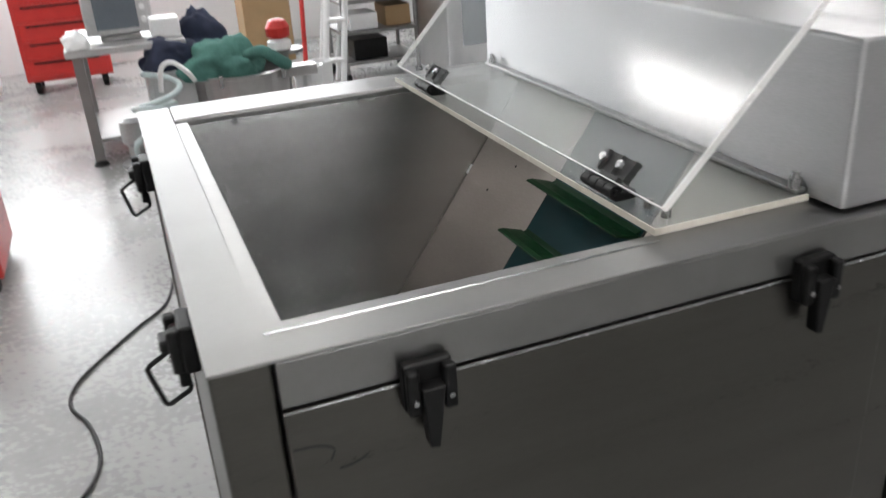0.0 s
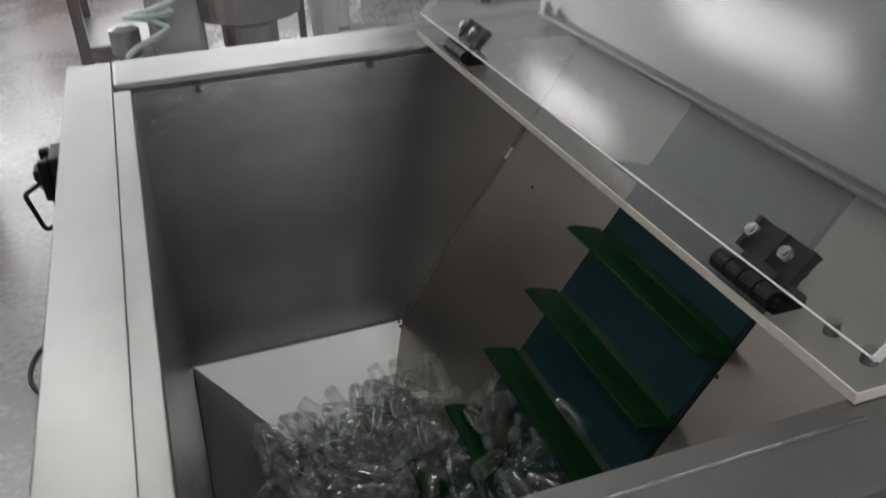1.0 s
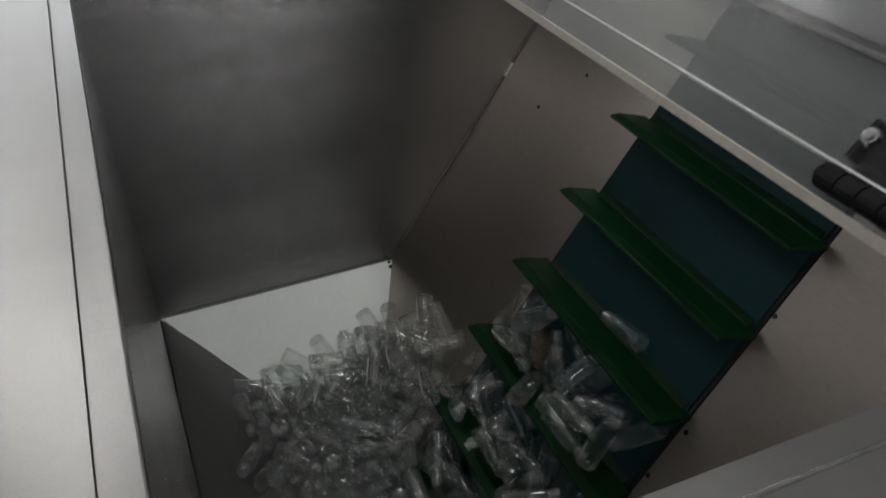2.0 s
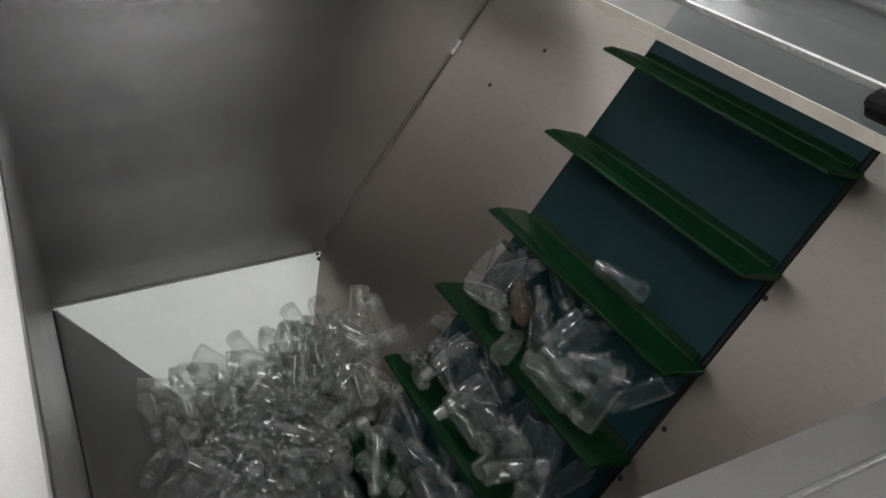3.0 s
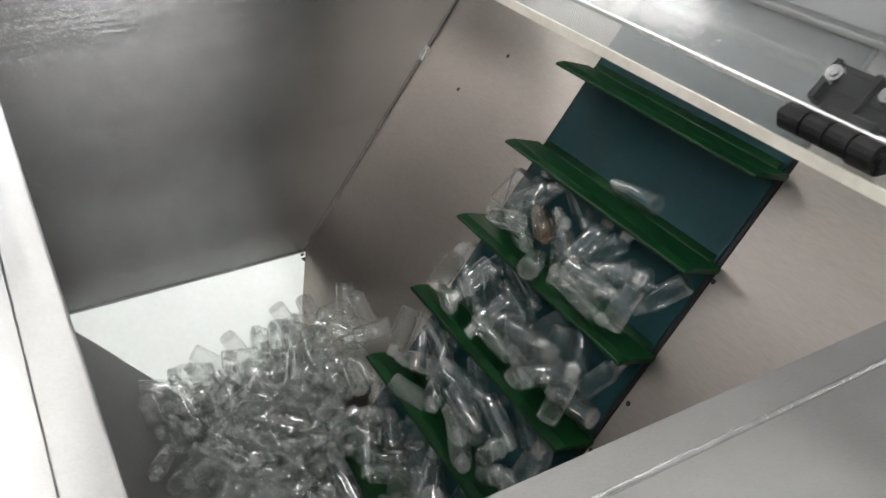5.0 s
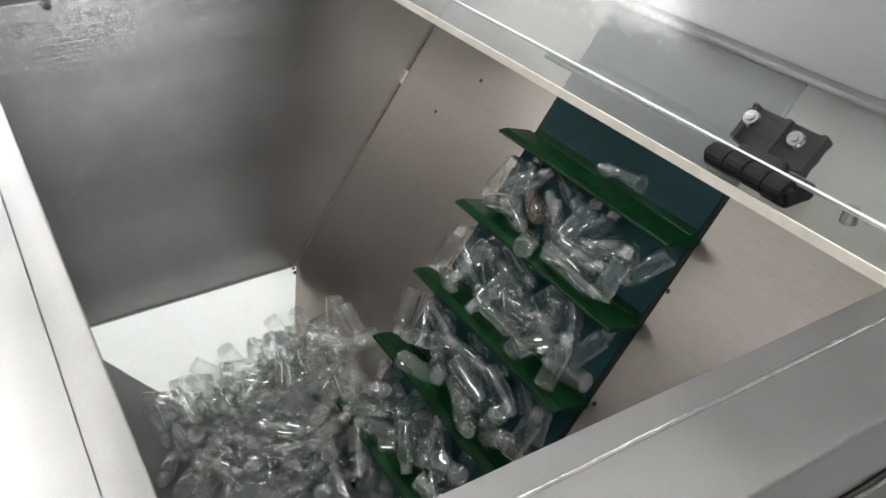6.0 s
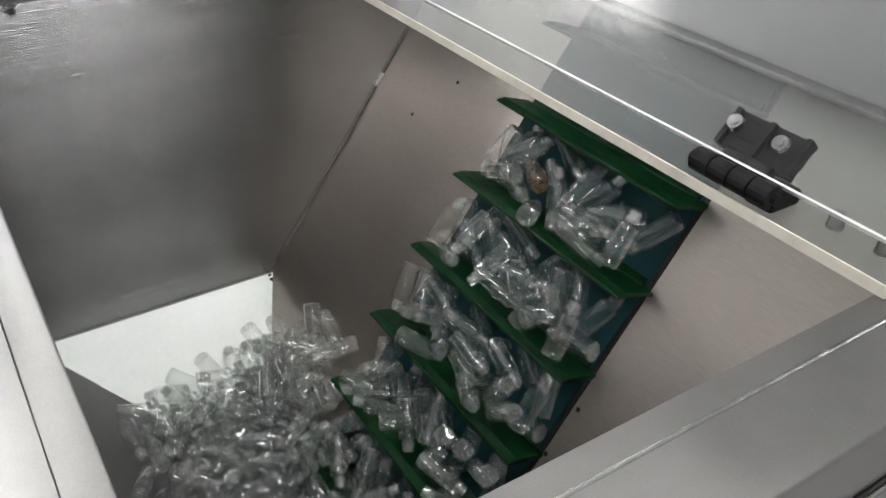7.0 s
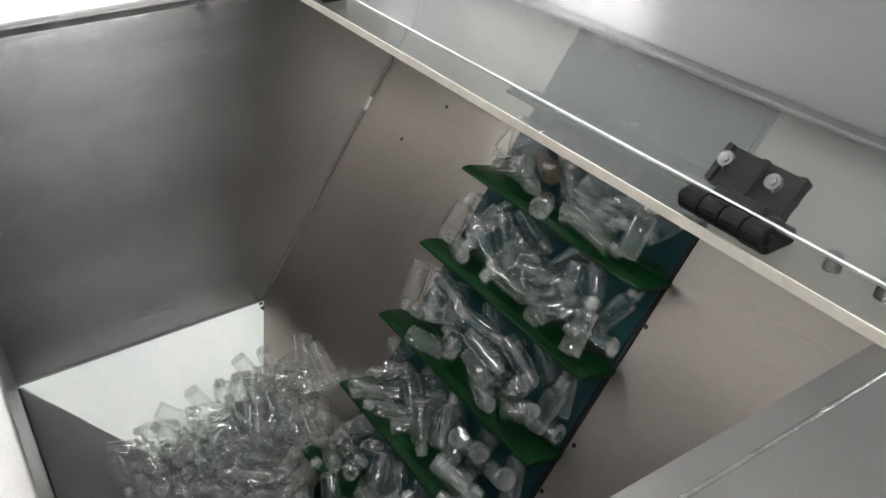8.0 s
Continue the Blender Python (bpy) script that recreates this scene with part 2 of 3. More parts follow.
def tube_path(bm, pts, r, seg=8, steps=8):
    """A round hose or cable along a smooth line through points."""
    pts = [Vector(p) for p in pts]
    line = []
    for i in range(len(pts) - 1):
        p0, p1, p2, p3 = pts[max(i - 1, 0)], pts[i], pts[i + 1], pts[min(i + 2, len(pts) - 1)]
        for k in range(steps):
            u = k / steps
            line.append(0.5 * ((2 * p1) + (p2 - p0) * u + (2 * p0 - 5 * p1 + 4 * p2 - p3) * u * u + (3 * p1 - p0 - 3 * p2 + p3) * u ** 3))
    line.append(pts[-1])
    rings = []
    for i, p in enumerate(line):
        d = (line[min(i + 1, len(line) - 1)] - line[max(i - 1, 0)]).normalized()
        side = d.cross(Vector((0, 0, 1)))
        side = side.normalized() if side.length > 1e-4 else Vector((1, 0, 0))
        up = side.cross(d)
        rings.append([bm.verts.new(p + r * (math.cos(a) * side + math.sin(a) * up)) for a in [2 * math.pi * j / seg for j in range(seg)]])
    for a, b in zip(rings, rings[1:]):
        for j in range(seg):
            bm.faces.new((a[j], a[(j + 1) % seg], b[(j + 1) % seg], b[j]))
    bm.faces.new(rings[0])
    bm.faces.new(rings[-1][::-1])
    return bm


def lathe(bm, profile, seg=14):
    """Turn a profile of (radius, height) round the z axis."""
    rings = []
    for r, z in profile:
        rings.append([bm.verts.new((r * math.cos(2 * math.pi * j / seg), r * math.sin(2 * math.pi * j / seg), z)) for j in range(seg)])
    for a, b in zip(rings, rings[1:]):
        for j in range(seg):
            bm.faces.new((a[j], a[(j + 1) % seg], b[(j + 1) % seg], b[j]))
    bm.faces.new(rings[0][::-1])
    bm.faces.new(rings[-1])
    return bm


# ---------------------------------------------------------------- the room
def room():
    x0, x1, y0, y1, top = ROOM
    part("floor", boxed(x0 - 0.2, x1 + 0.2, y0 - 0.2, y1 + 0.2, -0.15, 0.0), FLOOR)
    part("ceiling", boxed(x0 - 0.2, x1 + 0.2, y0 - 0.2, y1 + 0.2, top, top + 0.15), CEILING)
    bm = bmesh.new()
    box(bm, x0, x1, y0 - 0.2, y0, 0, 0.9)
    box(bm, x0, x1, y0 - 0.2, y0, 2.9, top)
    box(bm, x0, 0.85, y0 - 0.2, y0, 0.9, 2.9)
    box(bm, 1.45, x1, y0 - 0.2, y0, 0.9, 2.9)
    part("wall_south", bm, WALL)
    part("wall_east", boxed(x1, x1 + 0.2, y0, y1, 0, top), WALL)
    # wall with a wide window to the north, another to the west
    bm = bmesh.new()
    box(bm, x0, x1, y1, y1 + 0.2, 0, 1.0)
    box(bm, x0, x1, y1, y1 + 0.2, 2.9, top)
    box(bm, x0, -3.0, y1, y1 + 0.2, 1.0, 2.9)
    box(bm, 2.2, x1, y1, y1 + 0.2, 1.0, 2.9)
    part("wall_north", bm, WALL)
    bm = bmesh.new()
    box(bm, x0 - 0.2, x0, y0, y1, 0, 0.9)
    box(bm, x0 - 0.2, x0, y0, y1, 2.9, top)
    box(bm, x0 - 0.2, x0, y0, 6.1, 0.9, 2.9)
    box(bm, x0 - 0.2, x0, 7.4, y1, 0.9, 2.9)
    part("wall_west", bm, WALL)
    for n, args in (("window_1", (-3.0, 2.2, y1 + 0.05, y1 + 0.11, 1.0, 2.9, 0)), ("window_2", (x0 - 0.11, x0 - 0.05, 6.1, 7.4, 0.9, 2.9, 1)), ("window_3", (0.85, 1.45, y0 - 0.11, y0 - 0.05, 0.9, 2.9, 2))):
        a0, a1, b0, b1, z0, z1, way = args
        south, way = way == 2, way == 1
        w = thing(n, "wide bright window with white frame", "window", kind="structure")
        lo, hi = (b0, b1) if way else (a0, a1)
        k = 1 if south else 5
        for i in range(k + 1):
            c = lo + (hi - lo) * i / k
            c = min(max(c, lo + 0.03), hi - 0.03)
            q = (a0, a1, c - 0.03, c + 0.03, z0, z1) if way else (c - 0.03, c + 0.03, b0, b1, z0, z1)
            part("window_frame", boxed(*q, bevel=0.004), WHITE_PAINT, w)
        for z in (z0 + 0.03, z1 - 0.03):
            q = (a0 - 0.004, a1 + 0.004, b0 + 0.06, b1 - 0.06, z - 0.03, z + 0.03) if way else (a0 + 0.06, a1 - 0.06, b0 - 0.004, b1 + 0.004, z - 0.03, z + 0.03)
            part("window_frame", boxed(*q, bevel=0.004), WHITE_PAINT, w)
        q = (a0 - 0.08, a0 - 0.07, b0, b1, z0, z1) if way else ((a0, a1, b0 - 0.08, b0 - 0.07, z0, z1) if south else (a0, a1, b1 + 0.07, b1 + 0.08, z0, z1))
        tagged(part("backdrop", boxed(*q), YARD_PANE if south else WEST_PANE if way else SKY_PANE), "bright overcast daylight outside", "backdrop", kind="structure")
    for ob in list(scene.objects):
        if ob.name in ("floor", "ceiling") or ob.name.startswith("wall_"):
            tagged(ob, {"f": "worn grey glossy workshop floor", "c": "plain pale ceiling", "w": "plain pale painted workshop wall"}[ob.name[0]], ob.name.split("_")[0], kind="structure")


def ceiling_lights():
    first = thing("ceiling_light", "long white ceiling light out of view, switched on", "ceiling light", (0, 0, ROOM[4]), "ceiling lights")
    bm = boxed(-0.17, 0.17, -0.65, 0.65, -0.06, 0.0, bevel=0.006)
    part("frame", bm, WHITE_PAINT, first)
    part("diffuser", boxed(-0.15, 0.15, -0.62, 0.62, -0.072, -0.061, bevel=0.003), LAMP, first, "glowing white diffuser")
    # all unseen; the first is added to brighten the heap and white plate
    spots = [(0.98, 0.30), (-0.5, 3.2), (-1.6, 5.2), (0.9, 5.8), (5.4, 1.0), (3.6, 4.6), (-1.4, -2.0), (0.77, -3.25), (-2.2, -3.8), (4.6, -2.4)]
    first.location = (*spots[0], ROOM[4])
    for x, y in spots[1:]:
        copy_thing(first, Matrix.Translation((x, y, ROOM[4])))


room()
ceiling_lights()


# ---------------------------------------------------------------- the hopper with its elevator housing
def screw(bm, at, axis, r=0.006, h=0.004):
    at, axis = Vector(at), Vector(axis).normalized()
    rod(bm, at - axis * 0.001, at + axis * h, r, r * 0.85, 12)
    rod(bm, at + axis * h, at + axis * (h + 0.001), r * 0.45, r * 0.45, 6)
    return bm


def latch(hopper, m, opened):
    """A black plastic draw latch; local x along the wall, y out of it, z up."""
    b = bmesh.new()
    box(b, -0.025, 0.025, -0.001, 0.014, -0.052, 0.0, 0.003)
    box(b, -0.025, -0.012, 0.014, 0.026, -0.05, -0.002, 0.003)
    box(b, 0.012, 0.025, 0.014, 0.026, -0.05, -0.002, 0.003)
    bmesh.ops.transform(b, matrix=m, verts=b.verts)
    base = part("latch", b, BLACK_PLASTIC, hopper, "black plastic draw latch")
    b = bmesh.new()
    if opened:
        box(b, -0.011, 0.011, 0.010, 0.022, -0.074, -0.008, 0.003)
        box(b, -0.013, 0.013, 0.02, 0.034, -0.03, -0.016, 0.003)
    else:
        prism(b, [(-0.012, -0.02), (0.012, -0.02), (0.008, -0.086), (-0.002, -0.088)], 0.013, 0.03, 0.002)
    bmesh.ops.transform(b, matrix=m, verts=b.verts)
    part("lever", b, BLACK_PLASTIC, base)
    if opened:
        b = bmesh.new()
        loop = [(0.016, -0.028), (0.048, -0.046), (0.050, -0.050), (0.040, -0.092), (0.036, -0.095), (0.014, -0.084), (0.012, -0.080), (0.015, -0.030)]
        for p, q in zip(loop, loop[1:] + loop[:1]):
            rod(b, (0, *p), (0, *q), 0.0028, seg=8)
        bmesh.ops.transform(b, matrix=m, verts=b.verts)
        part("wire_loop", b, BLACK_PLASTIC, base)
    for sx in (-0.018, 0.018):
        b = screw(bmesh.new(), (sx, 0.026, -0.034), (0, 1, 0), 0.0035, 0.002)
        bmesh.ops.transform(b, matrix=m, verts=b.verts)
        part("screw", b, STEEL_BOLT, base, "bright steel screw")


def hinge(lid_part, y):
    """A black plastic hinge on the deck; its upper leaf is bolted through the lid."""
    tilt = pose(XL + 0.006, y, H + 0.027, 0, -46, 0)
    b = bmesh.new()
    for k in range(4):
        rod(b, (XL + 0.005, y - 0.034 + k * 0.017, H + 0.0215), (XL + 0.005, y - 0.034 + k * 0.017 + 0.0155, H + 0.0215), 0.0088, seg=16)
    rod(b, (XL + 0.005, y - 0.038, H + 0.0215), (XL + 0.005, y + 0.037, H + 0.0215), 0.004, seg=12)
    box(b, XL + 0.004, XL + 0.034, y - 0.036, y - 0.012, H + 0.0094, H + 0.0215, 0.003)
    h = part("hinge", b, BLACK_PLASTIC, lid_part, "black plastic hinge")
    b = bmesh.new()
    box(b, 0.004, 0.014, -0.02, 0.02, -0.013, -0.003, 0.002)
    box(b, 0.012, 0.041, -0.031, 0.031, -0.013, -0.0085, 0.001)
    for yy in (-0.031, -0.002, 0.027):
        box(b, 0.012, 0.041, yy, yy + 0.004, -0.013, -0.003)
    for xx in (0.012, 0.023, 0.037):
        box(b, xx, xx + 0.004, -0.031, 0.031, -0.014, -0.008)
    bmesh.ops.transform(b, matrix=tilt, verts=b.verts)
    part("leaf", b, BLACK_PLASTIC, h)
    for yy in (-0.0188, 0.0188):
        b = bmesh.new()
        rod(b, (0.027, yy, 0.0045), (0.027, yy, 0.0085), 0.0062, 0.0055, 16)
        rod(b, (0.027, yy, 0.0084), (0.027, yy, 0.0095), 0.003, 0.003, 6)
        rod(b, (0.027, yy, -0.015), (0.027, yy, -0.009), 0.0062, 0.0062, 6)
        bmesh.ops.transform(b, matrix=tilt, verts=b.verts)
        part("bolt", b, STEEL_BOLT, h, "bright steel bolt")


def hopper():
    hp = thing("hopper_elevator", "stainless steel hopper with inclined belt elevator and open lid", "hopper")
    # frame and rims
    part("corner_post", boxed(0.0, 0.056, 0.004, 0.06, 0.0, H - 0.004, bevel=0.003), STEEL_PANEL_SHADED, hp)
    part("corner_post", boxed(0.0, 0.056, 0.965, 1.022, 0.0, H - 0.056, bevel=0.003), STEEL_PANEL_SHADED, hp)
    part("corner_post", boxed(0.796, 0.86, 0.003, 0.06, 0.0, H - 0.004, bevel=0.003), STEEL_PANEL_SHADED, hp)
    bm = bmesh.new()
    outline = [(-0.001, -0.001), (1.5, -0.001), (1.5, YI), (0.0578, YI), (0.0578, 1.0245), (-0.001, 1.0245)]
    lo = [bm.verts.new((x, y, H - 0.004)) for x, y in outline]
    hi = [bm.verts.new((x, y, H)) for x, y in outline]
    bm.faces.new(hi)
    bm.faces.new(lo[::-1])
    for k in range(6):
        bm.faces.new((lo[k], lo[(k + 1) % 6], hi[(k + 1) % 6], hi[k]))
    bmesh.ops.bevel(bm, geom=list(bm.edges), offset=0.0015, segments=3, affect="EDGES", profile=0.5)
    part("rim", bm, STEEL_RIM, hp, "satin steel rim round the hopper")
    part("rim_fold", rod(bmesh.new(), (0.0585, 0.0495, H - 0.0003), (XL - 0.003, 0.0495, H - 0.0003), 0.0016, seg=16), STEEL_BOLT, hp, "rounded inner fold of the front rim")
    part("front_band", boxed(0.0585, 1.5, 0.0, YI - 0.003, H - 0.0545, H - 0.0042, bevel=0.002, seg=3), STEEL_RIM, hp)
    part("left_rim_web", boxed(0.0, 0.056, 0.0615, 0.963, H - 0.055, H - 0.004), STEEL_RIM, hp)
    part("back_rim", boxed(0.059, XL + 0.22, YB + 0.002, 1.0245, H - 0.05, H + 0.0015, bevel=0.006, seg=4), STEEL_RIM, hp)
    part("lip", boxed(0.0583, XI + 0.0005, YI + 0.001, YB - 0.012, H - 0.012, H - 0.002, bevel=0.0015), STEEL_RIM, hp, "narrow inner lip of the left wall")
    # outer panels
    part("front_panel", boxed(0.0582, 0.7925, -0.003, 0.02, 0.12, H - 0.0565, bevel=0.003, seg=3), STEEL_PANEL_SHADED, hp, "large plain front panel with brushed finish")
    part("front_panel", boxed(0.862, 1.5, -0.002, 0.02, 0.12, H - 0.0565, bevel=0.003, seg=3), STEEL_PANEL_SHADED, hp)
    # bright rod draws the highlight along the panel's folded top edge
    part("panel_lip", rod(bmesh.new(), (0.0585, -0.0032, H - 0.0572), (0.792, -0.0032, H - 0.0572), 0.0016, seg=12), STEEL_BOLT, hp, "folded top edge of the panel, bright for its highlight")
    part("side_panel", boxed(0.004, 0.02, 0.062, 0.962, 0.12, H - 0.058, bevel=0.002), STEEL_PANEL_SHADED, hp)
    part("back_panel", boxed(0.058, 1.5, 1.0, 1.015, 0.12, H - 0.055, bevel=0.002), STEEL_PANEL_SHADED, hp)
    # inner walls
    part("back_wall", boxed(XI - 0.003, 0.86, YB, YB + 0.0015, ZF - 0.25, H - 0.012), STEEL_WALL, hp, "upright inner wall of brushed steel")
    part("left_wall", boxed(XI - 0.004, XI - 0.0005, YI - 0.002, YB - 0.001, ZF - 0.02, H - 0.013), STEEL_WALL, hp)
    part("front_wall", boxed(XI - 0.003, 0.86, YI - 0.005, YI - 0.002, ZF - 0.25, H - 0.056), STEEL_WALL, hp)
    # sloping bottom plates that meet in a valley
    dy, far = 0.42, 0.36
    bm = slab(bmesh.new(), [(XI, YB - 0.001, ZF), (XI + dy, YB - 0.001 - dy, ZF - SLOPE * dy), (XC + 0.10, YB - 0.001 - dy, ZF - SLOPE * dy), (XC + 0.01, YB - 0.001, ZF)], -0.004)
    part("bottom_plate", bm, PLATE_WHITE, hp, "sloping white bottom plate with dark scuffs")
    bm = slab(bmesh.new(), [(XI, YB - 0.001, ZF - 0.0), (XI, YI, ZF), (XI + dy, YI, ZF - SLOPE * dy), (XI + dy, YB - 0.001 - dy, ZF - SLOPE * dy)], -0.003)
    part("bottom_plate", bm, STEEL_PLATE_SHADED, hp, "sloping steel bottom plate, shade put into its colour")
    # inclined plates beside the belt, running on up under the deck
    for y0, y1 in ((YI, BY0 - 0.006), (BY1 + 0.006, YB - 0.001)):
        bm = slab(bmesh.new(), [incl(-0.42, y0), incl(0.62, y0), incl(0.62, y1), incl(-0.42, y1)], 0.003)
        part("incline_plate", bm, STEEL_INCLINE, hp, "dull inclined steel plate beside the belt")
    # dark sheet behind the belt opening, painted as the shaded inside
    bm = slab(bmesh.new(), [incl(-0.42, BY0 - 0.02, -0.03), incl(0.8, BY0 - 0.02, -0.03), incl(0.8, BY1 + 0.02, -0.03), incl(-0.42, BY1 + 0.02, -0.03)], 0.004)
    part("belt_bed", bm, GAP_SHADE, hp)
    # weld seam up the corner of incline and back wall, with a bright blob, and grime at its foot
    b = bmesh.new()
    rng = random.Random(2)
    pts = [incl(0.02 + 0.03 * k, YB - 0.001, 0.001) + Vector((rng.uniform(-1, 1), 0, rng.uniform(-1, 1))) * 0.0008 for k in range(19)]
    tube_path(b, pts, 0.0022, 6, 3)
    part("weld_seam", b, WELD, hp, "uneven weld seam")
    b = bmesh.new()
    box(b, -0.011, 0.011, -0.003, 0.0, -0.0025, 0.0025, 0.001, Matrix.Translation(incl(0.344, YB - 0.0005, 0.001)) @ pose(0, 0, 0, 0, -math.degrees(ANG), 0))
    part("weld_blob", b, ACRYLIC_EDGE, hp, "small bright blob on the weld")
    for k in range(14):
        s, y, r = rng.uniform(-0.03, 0.02), YB - rng.uniform(0.002, 0.03), rng.uniform(0.002, 0.005)
        b = bmesh.new()
        bmesh.ops.create_icosphere(b, subdivisions=2, radius=r)
        for v in b.verts:
            v.co *= 1 + 0.5 * noise.noise(v.co * 400 + Vector((k, 0, 0)))
        bmesh.ops.transform(b, matrix=Matrix.Translation((XC - 0.002 - rng.uniform(0, 0.006) + 0.35 * (YB - y) * 0.3, y, ZF - SLOPE * (YB - y) + 0.004)) @ Matrix.Diagonal((1, 1, 0.4, 1)), verts=b.verts)
        part("grime", b, INK, hp)
    for s, y in ((0.321, 0.326), (0.18, 0.322), (0.40, 0.75), (0.33, 0.80), (0.24, 0.22), (0.43, 0.14), (0.12, 0.325)):
        b = rod(bmesh.new(), incl(s, y, 0.0), incl(s, y, 0.0008), 0.0028, 0.0022, 8)
        part("pit", b, INK, hp)
    # thin dark joints round the white plate
    for a, b in (((XI + 0.004, YB - 0.002, ZF + 0.004), (XC, YB - 0.002, ZF + 0.004)), ((XI + 0.003, YB - 0.004, ZF + 0.002), (XI + 0.3, YB - 0.301, ZF - SLOPE * 0.3 + 0.004))):
        a, b = Vector(a), Vector(b)
        pts = [a.lerp(b, k / 24) + Vector((rng.uniform(-1, 1), rng.uniform(-1, 1), 0)) * 0.0007 for k in range(25)]
        part("sealant", tube_path(bmesh.new(), pts, 0.0009, 5, 2), SEAL, hp)
    # deck over the belt, housing with a beaded foot
    deck = part("deck", boxed(XL, XH - 0.001, 0.0625, YB + 0.05, H + 0.0012, H + 0.0092), ACRYLIC_DECK, hp, "clear acrylic deck plate over the belt")
    for q in ((XL - 0.0015, XL - 0.0001, 0.0625, YB + 0.05), (XL - 0.0015, XH - 0.001, 0.061, 0.0624)):
        part("deck_edge", boxed(*q, H + 0.0012, H + 0.0095), CREAM_EDGE, deck, "pale polished edge")
    part("housing", boxed(XH, 1.5, 0.012, 0.985, H + 0.0035, H + 0.197, bevel=0.006, seg=3), STEEL_HOUSING, hp, "tall brushed steel elevator housing")
    bm = bmesh.new()
    box(bm, XH - 0.018, XH - 0.001, 0.064, 0.955, H + 0.0093, H + 0.016, 0.002)
    part("housing_bead", bm, STEEL_RIM, hp)
    for y in (0.074, 0.93):
        b = bmesh.new()
        rod(b, (XH - 0.012, y, H + 0.0155), (XH - 0.012, y, H + 0.028), 0.0085, 0.0085, 6)
        rod(b, (XH - 0.012, y, H + 0.028), (XH - 0.012, y, H + 0.035), 0.005, 0.0045, 12)
        part("bolt", b, STEEL_BOLT, hp, "bright steel bolt")
    for y in (0.085, 0.12):
        b = bmesh.new()
        rod(b, (XL + 0.03, y, H + 0.0092), (XL + 0.03, y, H + 0.020), 0.006, 0.005, 10)
        part("bolt", b, STEEL_BOLT, hp, "bright steel bolt")
    for x in (0.165, 0.408):
        b = bmesh.new()
        rod(b, (x, YB, H - 0.0155), (x, YB - 0.004, H - 0.0155), 0.0075, 0.0065, 14)
        rod(b, (x, YB - 0.004, H - 0.0155), (x, YB - 0.0048, H - 0.0155), 0.003, 0.003, 6)
        part("screw", b, STEEL_BOLT, hp, "round steel screw")
    # open acrylic lid, leaning back on the housing
    tilt = pose(XL + 0.017, 0, H + 0.0255, 0, -46, 0)
    bm = boxed(0.0, 0.43, 0.0695, 0.972, -0.002, 0.007)
    bmesh.ops.transform(bm, matrix=tilt, verts=bm.verts)
    lid = part("lid", bm, ACRYLIC, hp, "open clear acrylic lid with pale edges")
    for q in ((-0.0015, 0.0, 0.0695, 0.972), (0.4302, 0.4317, 0.0695, 0.972), (0.0, 0.43, 0.0675, 0.0692), (0.0, 0.43, 0.9724, 0.974)):
        bm = boxed(*q, -0.002, 0.007)
        bmesh.ops.transform(bm, matrix=tilt, verts=bm.verts)
        part("lid_edge", bm, ACRYLIC_EDGE, lid, "pale polished edge")
    hinge(lid, 0.186)
    hinge(lid, 0.80)
    # draw latches on the front and on the left side
    for x in (0.196, 0.664):
        latch(hp, pose(x, -0.001, H - 0.033, 0, 0, 180), False)
    for y in (0.135, 0.73):
        latch(hp, pose(-0.001, y, H - 0.006, 0, 0, 90), True)
    # marker strokes on the front panel
    b = tube_path(bmesh.new(), [(0.062, -0.0035, H - 0.098), (0.085, -0.0035, H - 0.100), (0.1, -0.0035, H - 0.108), (0.096, -0.0035, H - 0.12)], 0.0012, 5, 6)
    part("marker_stroke", b, INK, hp, "short black marker stroke")
    b = tube_path(bmesh.new(), [(0.103, -0.0035, H - 0.132), (0.118, -0.0035, H - 0.131), (0.132, -0.0035, H - 0.125)], 0.0012, 5, 6)
    part("marker_stroke", b, INK, hp, "short black marker stroke")
    return hp


hopper()


# ---------------------------------------------------------------- belt and flights
def belt():
    c = thing("conveyor_belt", "dark teal rubber belt climbing out of the hopper", "conveyor belt")
    # the two narrow side strips paint the dark gap lines along the belt
    for a, b, y0, y1, n, t, nm, m in ((-0.42, 0.74, BY0, BY1, 0.003, 0.005, "belt", RUBBER), (-0.42, 0.74, BY0 - 0.0045, BY0 - 0.0005, 0.001, 0.01, "side_guide", GAP_SHADE), (-0.42, 0.74, BY1 + 0.0005, BY1 + 0.0045, 0.001, 0.01, "side_guide", GAP_SHADE)):
        part(nm, slab(bmesh.new(), [incl(a, y0, n), incl(b, y0, n), incl(b, y1, n), incl(a, y1, n)], t), m, c)


FLIGHTS = []


